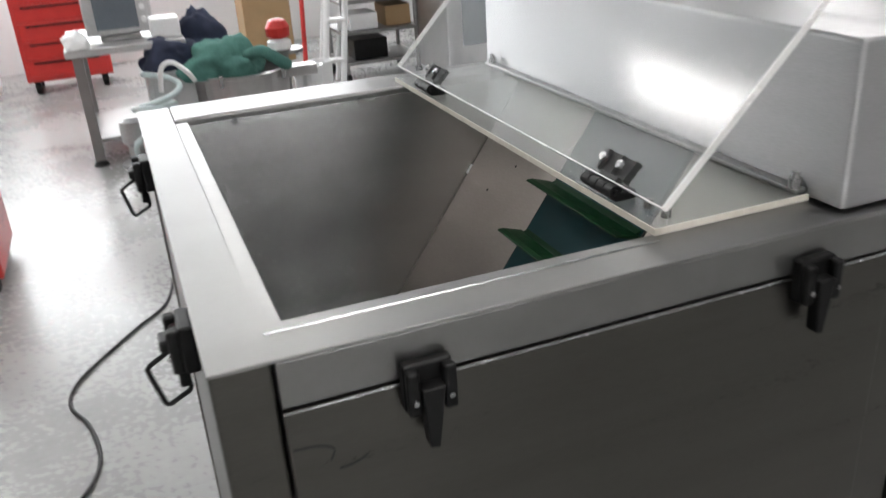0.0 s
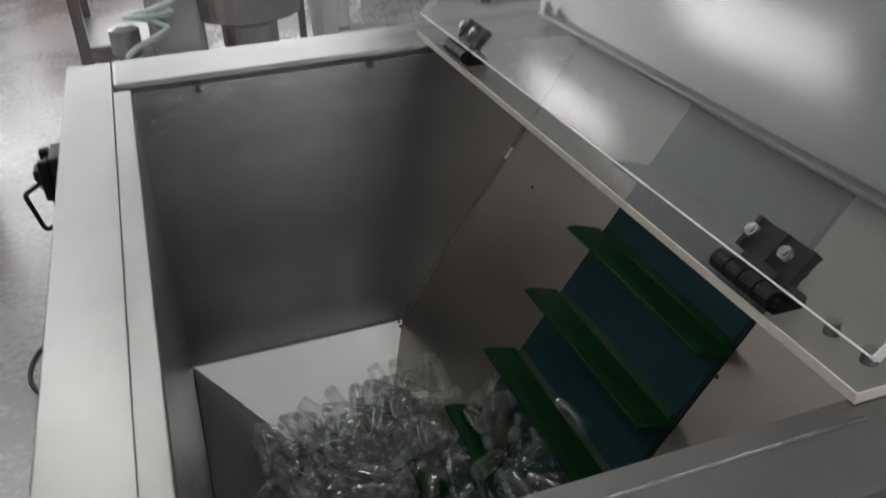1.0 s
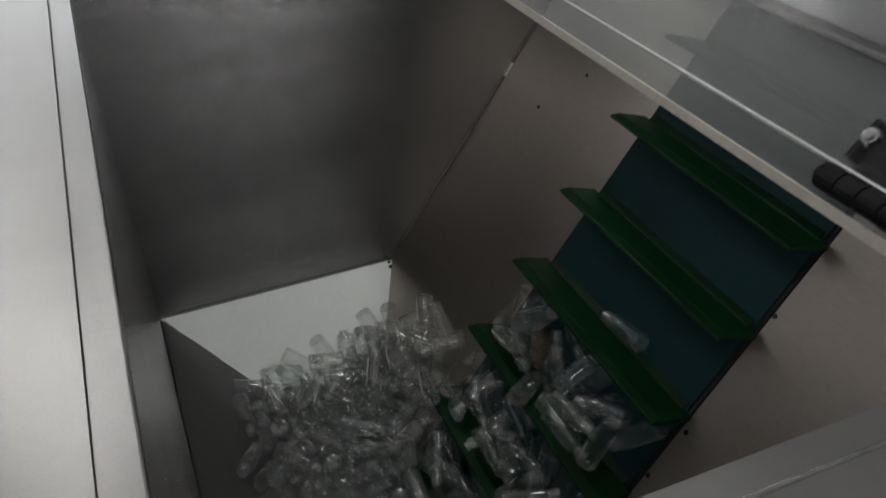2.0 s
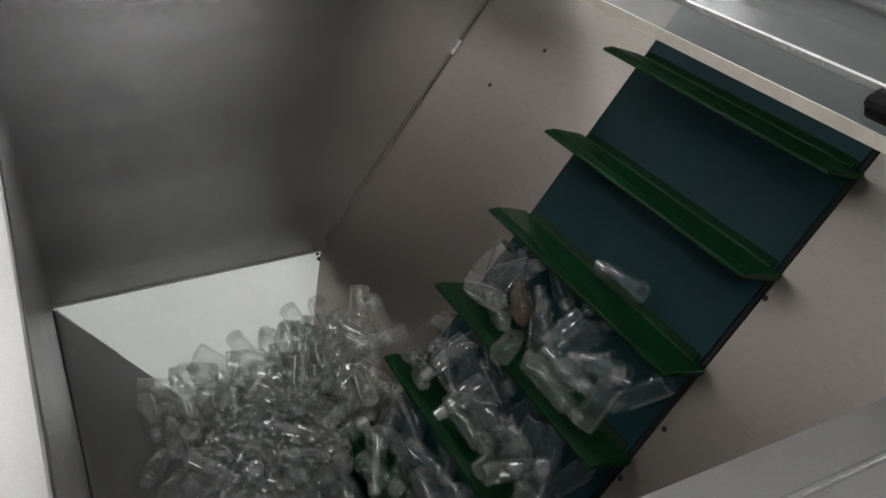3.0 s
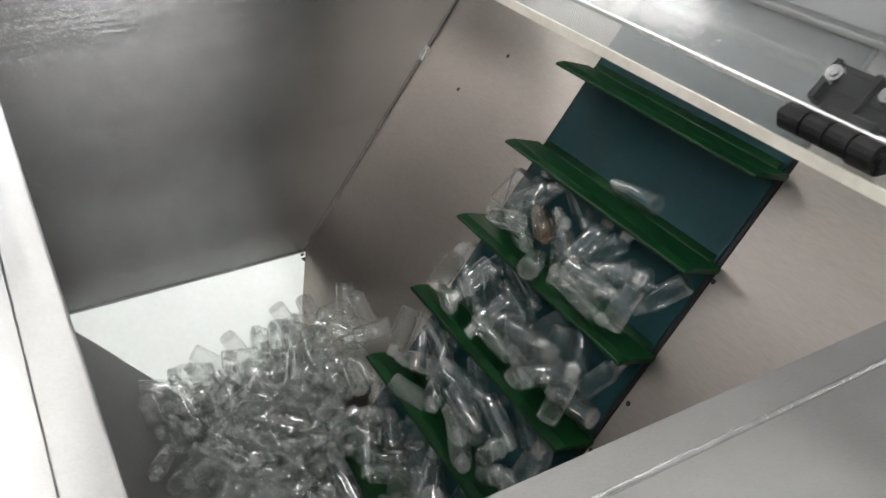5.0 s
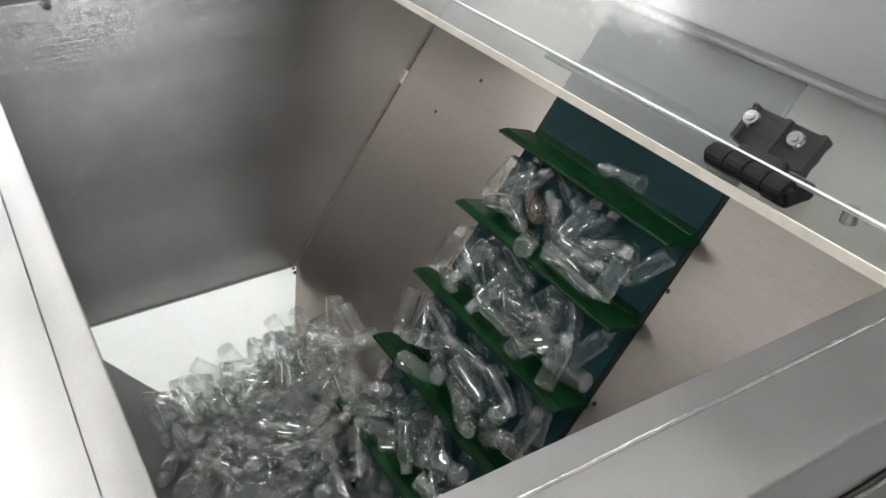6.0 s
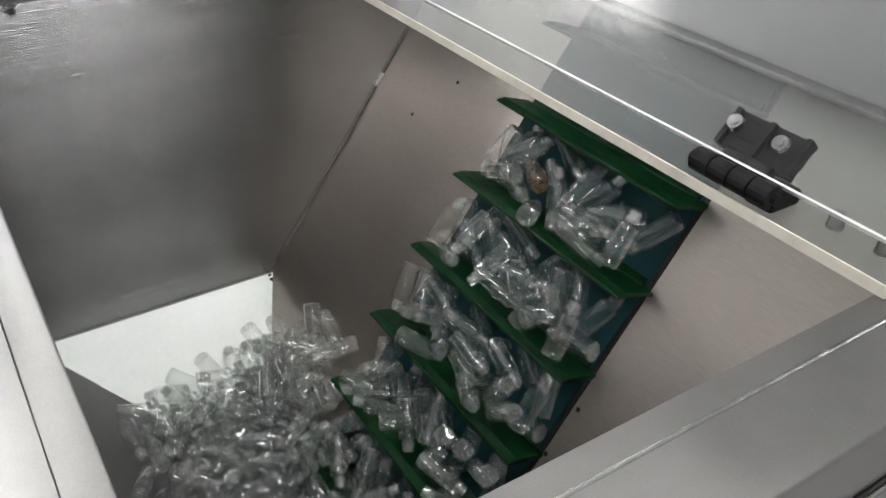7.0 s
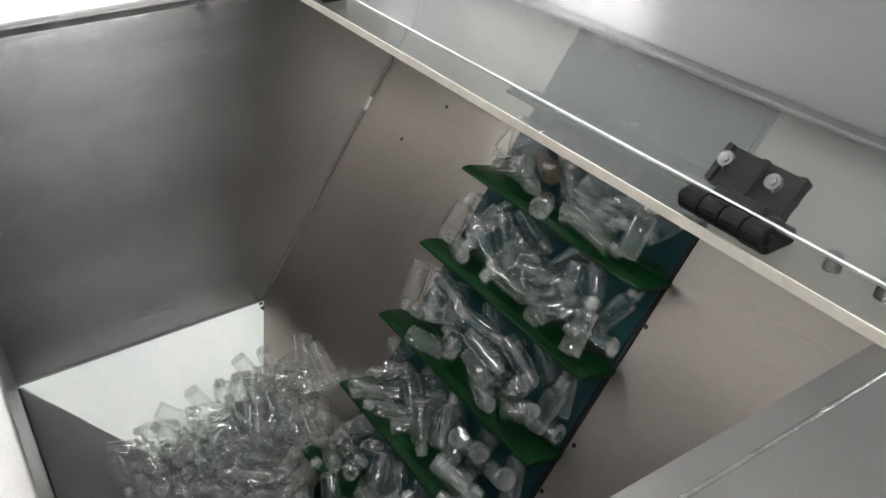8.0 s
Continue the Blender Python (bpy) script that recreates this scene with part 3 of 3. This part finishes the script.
def flights():
    """Green cleats across the belt; local x up the belt, z off its face."""
    m0 = Matrix.Translation(incl(0, 0)) @ pose(0, 0, 0, 0, -math.degrees(ANG), 0)
    first = None
    for k in range(-5, 4):
        s = FLIGHT_0 + PITCH * k
        m = m0 @ Matrix.Translation((s, 0, 0.0035))
        if first is None:
            first = thing("belt_flight", "dark green rubber flight standing across the belt", "belt flight", group="flights on the belt")
            bm = prism(bmesh.new(), [(-0.003, 0.002), (0.003, 0.002), (-0.0085, 0.038), (-0.0145, 0.047), (-0.0180, 0.047), (-0.0130, 0.038)], BY0 - 0.011, BY1 + 0.010, 0.0008)
            part("cleat", bm, FLIGHT_GREEN, first)
            bm = prism(bmesh.new(), [(-0.011, 0.0), (0.011, 0.0), (0.0034, 0.0055), (-0.0034, 0.0055)], BY0 + 0.002, BY1 - 0.002, 0.0006)
            part("foot", bm, FLIGHT_GREEN, first)
            first.matrix_basis = m
            ob = first
        else:
            ob = copy_thing(first, m)
        FLIGHTS.append((ob, m))


belt()
flights()


# ---------------------------------------------------------------- small clear bottles
def bottle_mesh():
    prof = [(0.0012, 0.0010), (0.0070, 0.0), (0.0083, 0.0005), (0.0087, 0.0018), (0.0087, 0.0350), (0.0084, 0.0364), (0.0060, 0.0378), (0.0047, 0.0386), (0.0047, 0.0406),
            (0.0060, 0.0408), (0.0060, 0.0424), (0.0047, 0.0426), (0.0050, 0.0480), (0.0036, 0.0482), (0.0032, 0.0400), (0.0008, 0.0398)]
    bm = lathe(bmesh.new(), [(r * 1.36, (z - 0.026) * 1.27) for r, z in prof], 16)
    me = bpy.data.meshes.new("bottle")
    bmesh.ops.recalc_face_normals(bm, faces=bm.faces)
    bm.to_mesh(me)
    bm.free()
    for p in me.polygons:
        p.use_smooth = True
    me.set_sharp_from_angle(angle=radians(27))
    me.materials.append(BOTTLE)
    me.materials.append(BOTTLE_NECK)
    for p in me.polygons:
        z = p.center.z / 1.27 + 0.026
        p.material_index = int(z > 0.0380 or z < 0.0012)
    return me


BOTTLE_MESH = bottle_mesh()
RIDERS = []


def bottle(m, label="small empty clear plastic bottle with a narrow neck", me=None):
    ob = new("bottle", me or BOTTLE_MESH)
    ob.matrix_basis = m
    return tagged(ob, label, "bottle", "small bottles")


def heap_top(x, y):
    """Height of the heap of bottles in the hopper."""
    h = 0.544 + 0.014 * noise.noise((x * 9, y * 9, 0.3))
    h += 0.085 * math.exp(-((x - 0.42) / 0.11) ** 2 - ((y - 0.64) / 0.16) ** 2)
    h -= 0.05 * max(0, 0.55 - y) + 0.6 * max(0, y - 0.755)
    return h


def plate_z(x, y):
    return ZF - SLOPE * min(min(x - XI, YB - y), 0.42)


def blocked(x, y, z):
    """Too near the incline, or in the way of the flights."""
    off = (z - ZF) * CA - (x - XC) * SA
    return off < (0.058 if BY0 - 0.02 < y < BY1 + 0.025 else 0.014)


def turned(rng, flat):
    """A random lie: mostly flat, some tilted or upright."""
    yaw = rng.uniform(0, 360)
    tip = 90 + rng.gauss(0, flat)
    return pose(0, 0, 0, 0, 0, yaw) @ pose(0, 0, 0, 0, tip, 0) @ pose(0, 0, 0, 0, 0, rng.uniform(0, 360))


def axis_points(m):
    """Five points along a bottle's axis."""
    a = m.to_3x3() @ Vector((0, 0, 1))
    c = m.translation
    return [c + a * k for k in (-0.026, -0.015, -0.003, 0.009, 0.021)]


def clash(pts, others, gap):
    g = gap * gap
    for o in others:
        if (o[2] - pts[2]).length_squared < 0.0045 and any((p - q).length_squared < g for p in pts for q in o):
            return True
    return False


def heap():
    rng = random.Random(11)
    spots, tries = [], 0
    while len(spots) < 290 and tries < 34000:
        tries += 1
        x, y = rng.uniform(XI + 0.03, 0.56), rng.uniform(0.12, YB - 0.03)
        z = heap_top(x, y) - rng.uniform(0.0, 0.022)
        if z < plate_z(x, y) + 0.012:
            continue
        if blocked(x, y, z):
            continue
        m = Matrix.Translation((x, y, z)) @ turned(rng, 28)
        pts = axis_points(m)
        if clash(pts, spots, 0.0184) or any(p.z < plate_z(p.x, p.y) + 0.006 or blocked(p.x, p.y, p.z) for p in (pts[0], pts[4])):
            continue
        spots.append(pts)
        bottle(m)
    # those underneath, which nobody could count
    vs, fs = [], []
    base = [v.co.copy() for v in BOTTLE_MESH.vertices]
    faces = [list(p.vertices) for p in BOTTLE_MESH.polygons]
    n = 0
    for _ in range(1500):
        x, y = rng.uniform(XI + 0.03, 0.54), rng.uniform(0.10, YB - 0.04)
        z = heap_top(x, y) - rng.uniform(0.034, 0.085)
        if z < plate_z(x, y) + 0.009 or blocked(x, y, z):
            continue
        m = Matrix.Translation((x, y, z)) @ turned(rng, 25)
        o = len(vs)
        vs += [m @ c for c in base]
        fs += [[i + o for i in f] for f in faces]
        n += 1
        if n > 380:
            break
    me = bpy.data.meshes.new("bottle_heap")
    me.from_pydata(vs, [], fs)
    for p in me.polygons:
        p.use_smooth = True
    me.materials.append(BOTTLE)
    me.materials.append(BOTTLE_NECK)
    tags = [p.material_index for p in BOTTLE_MESH.polygons]
    for k, p in enumerate(me.polygons):
        p.material_index = tags[k % len(tags)]
    me.set_sharp_from_angle(angle=radians(27))
    tagged(new("bottle_heap", me), "deep heap of small clear plastic bottles", "bottles", kind="stuff")


def riders():
    """Bottles that the flights carry up; each keeps its place on the moving belt."""
    rng = random.Random(4)
    m0 = Matrix.Translation(incl(0, 0)) @ pose(0, 0, 0, 0, -math.degrees(ANG), 0)
    amber = BOTTLE_MESH.copy()
    amber.materials.clear()
    amber.materials.append(BOTTLE_AMBER)
    for k, count in ((-4, 22), (-3, 24), (-2, 26), (-1, 26), (0, 26)):
        # the pocket above flight k, filled against the flight
        s0 = FLIGHT_0 + PITCH * (k - 1) + 0.002
        spots, tries = [], 0
        while len(spots) < count and tries < 24000:
            tries += 1
            n = rng.choice((0.0130, 0.0130, 0.029, 0.033, 0.045))
            room_s = 0.078 - n * 0.7
            s, y = s0 + 0.008 - 0.3 * n + rng.uniform(0, room_s), rng.uniform(BY0 + 0.014, BY1 - 0.016)
            lie = pose(0, 0, 0, 0, 0, rng.uniform(0, 360)) @ pose(0, 0, 0, 0, 90 + rng.gauss(0, 22), 0)
            if min(y - BY0, BY1 - y) < 0.026:
                lie = pose(0, 0, 0, 0, 0, rng.choice((0, 180)) + rng.gauss(0, 20)) @ pose(0, 0, 0, 0, 90, 0)
            here = Matrix.Translation((s, y, n)) @ lie
            pts = axis_points(here)
            if clash(pts, spots, 0.0178) or any(not (s0 + 0.011 - 0.3 * p.z < p.x < s0 + 0.092 - p.z * 0.6 and BY0 + 0.006 < p.y < BY1 - 0.006 and p.z > 0.0105) for p in pts):
                continue
            spots.append(pts)
            m = m0 @ Matrix.Translation((0, 0, 0.0035)) @ here
            odd = k == 0 and len(spots) == 9
            ob = bottle(m, "small brownish clear plastic bottle on the belt" if odd else "small empty clear plastic bottle carried by the belt", amber if odd else None)
            RIDERS.append((ob, m))
    # a single bottle lying on the upper flight
    m = m0 @ Matrix.Translation((0.117, 0.450, 0.014)) @ pose(0, 0, 0, 0, 0, 97) @ pose(0, 0, 0, 0, 90, 0)
    RIDERS.append((bottle(m, "single clear plastic bottle lying above a flight"), m))


heap()
riders()


# ---------------------------------------------------------------- the workshop behind
def tool_cabinet():
    c = thing("tool_cabinet", "red enamelled rolling tool cabinet with black top", "tool cabinet", (-0.37, 6.85, 0))
    part("body", boxed(-0.32, 0.32, -0.2, 0.2, 0.10, 0.86, bevel=0.01), RED, c)
    part("top", boxed(-0.33, 0.33, -0.21, 0.21, 0.862, 0.90, bevel=0.008), BLACK_PLASTIC, c, "black top tray")
    for i in range(5):
        d = part("drawer", boxed(-0.29, 0.29, -0.212, -0.201, 0.14 + i * 0.14, 0.265 + i * 0.14, bevel=0.004), RED, c)
        part("handle", boxed(-0.24, 0.24, -0.224, -0.2125, 0.238 + i * 0.14, 0.252 + i * 0.14, bevel=0.003), BLACK_PLASTIC, d)
    for x in (-0.25, 0.25):
        for y in (-0.15, 0.15):
            b = rod(bmesh.new(), (x - 0.02, y, 0.05), (x + 0.02, y, 0.05), 0.05, seg=16)
            box(b, x - 0.025, x + 0.025, y - 0.02, y + 0.02, 0.05, 0.102)
            part("caster", b, BLACK_PLASTIC, c)
    part("storage_box", boxed(-0.57, -0.35, 6.75, 6.95, 0.9005, 0.99, bevel=0.012), BLUE)
    tagged(bpy.data.objects["storage_box"], "blue plastic box on the red tool cabinet", "box")
    c2 = thing("tool_cabinet", "low red enamelled cabinet standing on the floor", "cabinet", (-0.86, 3.05, 0))
    part("body", boxed(-0.3, 0.26, -0.25, 0.25, 0.06, 0.42, bevel=0.01), RED, c2)
    for x in (-0.25, 0.2):
        for y in (-0.2, 0.2):
            part("foot", boxed(x - 0.03, x + 0.03, y - 0.03, y + 0.03, 0, 0.062), BLACK_PLASTIC, c2)
    c3 = thing("white_cabinet", "white painted metal cabinet against the wall", "cabinet", (-1.35, 6.9, 0))
    part("body", boxed(-0.45, 0.42, -0.25, 0.25, 0.0, 0.95, bevel=0.008), WHITE_PAINT, c3)
    for x in (-0.43, 0.0):
        d = part("door", boxed(x, x + 0.40, -0.262, -0.251, 0.04, 0.92, bevel=0.004), WHITE_PAINT, c3)
        part("handle", boxed(x + 0.19, x + 0.21, -0.275, -0.2625, 0.45, 0.60, bevel=0.003), BLACK_PLASTIC, d)


def work_table():
    t = thing("work_table", "low steel work table with lower shelf", "table", (0.05, 4.75, 0))
    part("tabletop", boxed(-0.32, 0.32, -0.4, 0.4, 0.62, 0.66, bevel=0.006), STEEL_DULL, t)
    part("shelf", boxed(-0.28, 0.28, -0.36, 0.36, 0.13, 0.155, bevel=0.004), STEEL_RIM, t)
    for x in (-0.26, 0.28):
        for y in (-0.35, 0.35):
            leg = part("leg", boxed(x - 0.028, x + 0.028, y - 0.028, y + 0.028, 0.03, 0.619, bevel=0.003), STEEL_RIM, t)
            part("foot", rod(bmesh.new(), (x, y, 0), (x, y, 0.035), 0.045, 0.02, 14), BLACK_PLASTIC, leg)
    c = thing("control_box", "grey control box with dark screen on the table", "control box", (0.03, 4.62, 0.6605))
    part("case", boxed(-0.17, 0.2, -0.06, 0.08, 0.03, 0.42, bevel=0.01), STEEL_DULL, c)
    part("screen", boxed(-0.11, 0.12, -0.066, -0.0605, 0.06, 0.38, bevel=0.002), SCREEN, c, "dark grey screen")
    part("stand", boxed(-0.1, 0.12, -0.08, 0.09, 0.0, 0.031, bevel=0.005), STEEL_RIM, c)
    for x, z in ((0.15, 0.10), (0.15, 0.17)):
        part("button", rod(bmesh.new(), (x, -0.075, z), (x, -0.06, z), 0.016, seg=14), WHITE_PAINT, c, "round white button")
    b = thing("white_bundle", "crumpled white bag on the table corner", "bag", (-0.20, 4.42, 0.6605))
    part("bag", cloth_lump(0.07, 0.07, 0.09, 3), WHITE_PAINT, b, smooth=True)
    for x, y, w, h, m, lab in ((0.28, 4.5, 0.16, 0.11, WHITE_PAINT, "white instrument case on the table"), (0.05, 4.9, 0.2, 0.2, HOSE, "pale plastic case on the table")):
        b = thing("instrument_case", lab, "case", (x, y, 0.6605))
        part("body", boxed(-w / 2, w / 2, -0.08, 0.08, 0, h, bevel=0.01), m, b)


def cloth_lump(rx, ry, h, seed, n=22):
    """A crumpled heap with folds."""
    bm = bmesh.new()
    bmesh.ops.create_icosphere(bm, subdivisions=4, radius=1.0)
    for v in bm.verts:
        p = v.co.copy()
        f = 1 + 0.35 * noise.noise(p * 1.3 + Vector((seed, 0, 0))) + 0.16 * noise.noise(p * 4 + Vector((0, seed, 0))) + 0.06 * noise.noise(p * 11)
        z = max(p.z * f, -0.35) + 0.35
        v.co = Vector((p.x * f * rx, p.y * f * ry, z * h / 1.35))
    return bm


def bowl_feeder():
    f = thing("bowl_feeder", "steel bowl feeder on a round base", "feeder", (0.64, 4.4, 0))
    part("base", lathe(bmesh.new(), [(0.24, 0.0), (0.24, 0.05), (0.15, 0.08), (0.15, 0.20), (0.19, 0.22)], 28), STEEL_DULL, f)
    part("bowl", lathe(bmesh.new(), [(0.20, 0.221), (0.28, 0.25), (0.29, 0.43), (0.305, 0.435), (0.305, 0.45), (0.28, 0.45), (0.27, 0.27), (0.1, 0.255)], 36), STEEL_DECK, f, "round polished steel bowl")
    part("chute", boxed(0.26, 0.46, -0.05, 0.05, 0.36, 0.42, bevel=0.006), STEEL_DECK, f)
    for k in range(5):
        a = 0.5 + k * 1.25
        part("clip", boxed(-0.012, 0.012, -0.012, 0.012, 0.40, 0.47, bevel=0.003, m=Matrix.Translation((0.31 * math.cos(a), 0.31 * math.sin(a), 0))), STEEL_BOLT, f)
    st = thing("machine_stand", "low grey machine stand beside the bowl", "machine stand", (0.26, 4.45, 0))
    part("body", boxed(-0.14, 0.14, -0.16, 0.16, 0.05, 0.50, bevel=0.01), STEEL_DULL, st)
    part("panel", boxed(-0.11, 0.11, -0.168, -0.161, 0.12, 0.44, bevel=0.003), STEEL_HOUSING, st)
    for x in (-0.1, 0.1):
        for y in (-0.12, 0.12):
            part("foot", rod(bmesh.new(), (x, y, 0), (x, y, 0.055), 0.03, 0.02, 10), BLACK_PLASTIC, st)
    g = thing("work_coat", "crumpled grey-green work coat lying on the bowl", "coat", (0.55, 4.3, 0.44))
    part("cloth", cloth_lump(0.22, 0.16, 0.20, 5), GREEN_CLOTH, g, smooth=True)
    part("sleeve", tube_path(bmesh.new(), [(0.12, -0.1, 0.1), (0.2, -0.16, 0.13), (0.3, -0.15, 0.06), (0.34, -0.1, 0.03)], 0.035, 10, 5), GREEN_CLOTH, g, smooth=True)
    d = thing("dark_jacket", "crumpled navy jacket lying on the grey stand", "jacket", (0.27, 4.42, 0.501))
    part("cloth", cloth_lump(0.17, 0.14, 0.17, 9), NAVY, d, smooth=True)
    d = thing("dark_jacket", "navy jacket heaped behind the green coat", "jacket", (0.46, 4.56, 0.452))
    part("cloth", cloth_lump(0.17, 0.12, 0.33, 14), NAVY, d, smooth=True)
    h = thing("hose", "coiled pale green air hose lying over the stand", "hose")
    pts = [(0.02, 4.2, 0.012), (0.0, 4.18, 0.15)]
    for i in range(26):
        a = i * 0.62
        pts.append((0.10 + 0.10 * math.cos(a) + 0.004 * i, 4.15 + 0.07 * math.sin(a), 0.26 + 0.009 * i + 0.04 * math.sin(a * 0.5)))
    part("pipe", tube_path(bmesh.new(), pts, 0.016, 8, 4), HOSE, h, smooth=True)
    h = thing("hose", "white curved hose hanging over the bowl edge", "hose")
    part("pipe", tube_path(bmesh.new(), [(0.18, 4.16, 0.42), (0.2, 4.12, 0.55), (0.26, 4.1, 0.58), (0.33, 4.08, 0.52), (0.36, 4.09, 0.47)], 0.014, 8, 5), WHITE_PAINT, h, smooth=True)
    m = thing("small_motor", "small grey electric motor standing on the floor", "motor", (0.0, 4.28, 0.0))
    part("case", lathe(bmesh.new(), [(0.1, 0.0), (0.1, 0.02), (0.05, 0.04), (0.05, 0.12), (0.075, 0.14), (0.075, 0.26), (0.04, 0.28)], 20), STEEL_DULL, m)
    p = thing("post", "steel post beside the bowl with a round plate", "post", (0.93, 4.42, 0))
    part("rod", rod(bmesh.new(), (0, 0, 0.02), (0, 0, 0.50), 0.02, seg=14), STEEL_RIM, p)
    part("foot", rod(bmesh.new(), (0, 0, 0), (0, 0, 0.02), 0.1, seg=20), STEEL_DULL, p)
    part("plate", rod(bmesh.new(), (0, 0, 0.50), (0, 0, 0.52), 0.11, seg=20), STEEL_RIM, p)
    j = thing("jug", "white plastic jug with a large red cap", "jug", (0.90, 4.40, 0.5205))
    part("jug", lathe(bmesh.new(), [(0.06, 0), (0.07, 0.01), (0.07, 0.05), (0.04, 0.07)], 20), WHITE_PAINT, j)
    part("cap", lathe(bmesh.new(), [(0.055, 0.0705), (0.068, 0.08), (0.072, 0.13), (0.05, 0.17), (0.02, 0.18)], 14), RED, j, "large red cap")
    for x, y, r, hh in ((1.08, 4.55, 0.09, 0.36), (1.22, 4.8, 0.08, 0.33)):
        b = thing("bucket", "white plastic bucket standing on the floor", "bucket", (x, y, 0), "white buckets")
        part("body", lathe(bmesh.new(), [(r * 0.8, 0.0), (r, hh), (r * 1.08, hh), (r * 1.08, hh + 0.015), (r * 0.95, hh + 0.015), (r * 0.75, 0.02)], 20), WHITE_PAINT, b)


def ladder():
    l = thing("step_ladder", "white step ladder standing open", "step ladder", (1.30, 5.2, 0))
    for x in (0.0, 0.13):
        part("rail", rod(bmesh.new(), (x, -0.1, 0.0), (x + 0.24, 0.12, 1.5), 0.022, seg=10), WHITE_PAINT, l)
        part("rail", rod(bmesh.new(), (x + 0.12, 0.5, 0.0), (x + 0.24, 0.16, 1.5), 0.018, seg=10), WHITE_PAINT, l)
    for i in range(5):
        z = 0.25 + 0.27 * i
        part("tread", boxed(0.16 * z, 0.13 + 0.16 * z, -0.1 + 0.146 * z - 0.03, -0.1 + 0.146 * z + 0.05, z, z + 0.025, bevel=0.004), WHITE_PAINT, l)
    t = thing("steel_trolley", "steel trolley with shelves of boxes", "trolley", (1.86, 5.7, 0))
    for z in (0.14, 0.36, 0.58):
        part("shelf", boxed(-0.3, 0.3, -0.25, 0.25, z, z + 0.025, bevel=0.005), STEEL_RIM, t)
    for x in (-0.28, 0.28):
        for y in (-0.23, 0.23):
            leg = part("leg", rod(bmesh.new(), (x, y, 0.07), (x, y, 0.9), 0.016, seg=10), STEEL_RIM, t)
            part("caster", rod(bmesh.new(), (x - 0.015, y, 0.04), (x + 0.015, y, 0.04), 0.04, seg=14), BLACK_PLASTIC, leg)
    for (x, y, z, w, h, m, lab) in ((1.74, 5.62, 0.3855, 0.22, 0.12, WHITE_PAINT, "white carton on the trolley shelf"), (2.02, 5.65, 0.3855, 0.2, 0.15, CARDBOARD, "brown carton on the trolley shelf"),
                                    (1.72, 5.62, 0.6055, 0.2, 0.12, WHITE_PAINT, "white case on top of the trolley"), (1.98, 5.64, 0.6055, 0.22, 0.14, STEEL_DULL, "grey metal case on top of the trolley"),
                                    (1.78, 5.62, 0.1655, 0.26, 0.15, BLACK_PLASTIC, "black plastic crate on the lowest shelf")):
        b = thing("carton" if m is not BLACK_PLASTIC else "crate", lab, "box", (x, y, z))
        part("body", boxed(-w / 2, w / 2, -0.13, 0.13, 0, h, bevel=0.008), m, b)
    b = thing("carton", "open brown cardboard carton against the wall", "box", (1.25, 6.9, 0))
    part("body", boxed(-0.2, 0.2, -0.2, 0.2, 0, 0.62, bevel=0.008), CARDBOARD, b)
    b = thing("red_bar", "red painted steel bar leaning by the ladder", "bar", (1.32, 5.75, 0))
    part("bar", rod(bmesh.new(), (0, 0, 0), (0.06, 0.1, 0.75), 0.018, seg=10), RED, b)


def far_machines():
    """Plain steel machines behind the elevator, seen over and through the lid."""
    for x, y, w, d, h, lab in ((2.7, 5.2, 1.1, 0.7, 1.25, "steel machine cabinet with dark door"), (4.1, 4.2, 1.0, 0.9, 1.35, "tall steel machine cabinet with dark door"), (3.4, 2.4, 0.8, 0.7, 1.1, "low steel machine cabinet with dark door")):
        m = thing("machine_cabinet", lab, "machine", (x, y, 0))
        part("body", boxed(-w / 2, w / 2, -d / 2, d / 2, 0.08, h, bevel=0.01), STEEL_DULL, m)
        part("door", boxed(-w * 0.4, w * 0.4, -d / 2 - 0.012, -d / 2 - 0.001, 0.3, h * 0.85, bevel=0.004), SCREEN, m, "dark glazed door")
        for sx in (-1, 1):
            for sy in (-1, 1):
                part("foot", rod(bmesh.new(), (sx * w * 0.42, sy * d * 0.4, 0), (sx * w * 0.42, sy * d * 0.4, 0.085), 0.04, 0.025, 12), BLACK_PLASTIC, m)


def floor_cable():
    pts = [(0.02, 2.6, 0.006), (-0.03, 2.37, 0.006), (-0.16, 2.2, 0.006), (-0.33, 1.95, 0.006), (-0.36, 1.8, 0.006), (-0.31, 1.67, 0.006), (-0.28, 1.5, 0.006), (-0.30, 1.38, 0.006), (-0.36, 1.26, 0.006), (-0.46, 1.0, 0.006)]
    ob = part("power_cable", tube_path(bmesh.new(), pts, 0.006, 8, 6), CABLE, smooth=True)
    tagged(ob, "black power cable lying curled on the floor", "cable")


tool_cabinet()
work_table()
bowl_feeder()
ladder()
far_machines()
floor_cable()


# ---------------------------------------------------------------- what moves
def motions():
    up = Vector((CA, 0, SA)) * SPEED
    for ob, m in FLIGHTS + RIDERS:
        walk(ob, [(t, Matrix.Translation(up * t) @ m) for t in (0.0, 2.0, 4.0, 6.0, 8.0)])


motions()
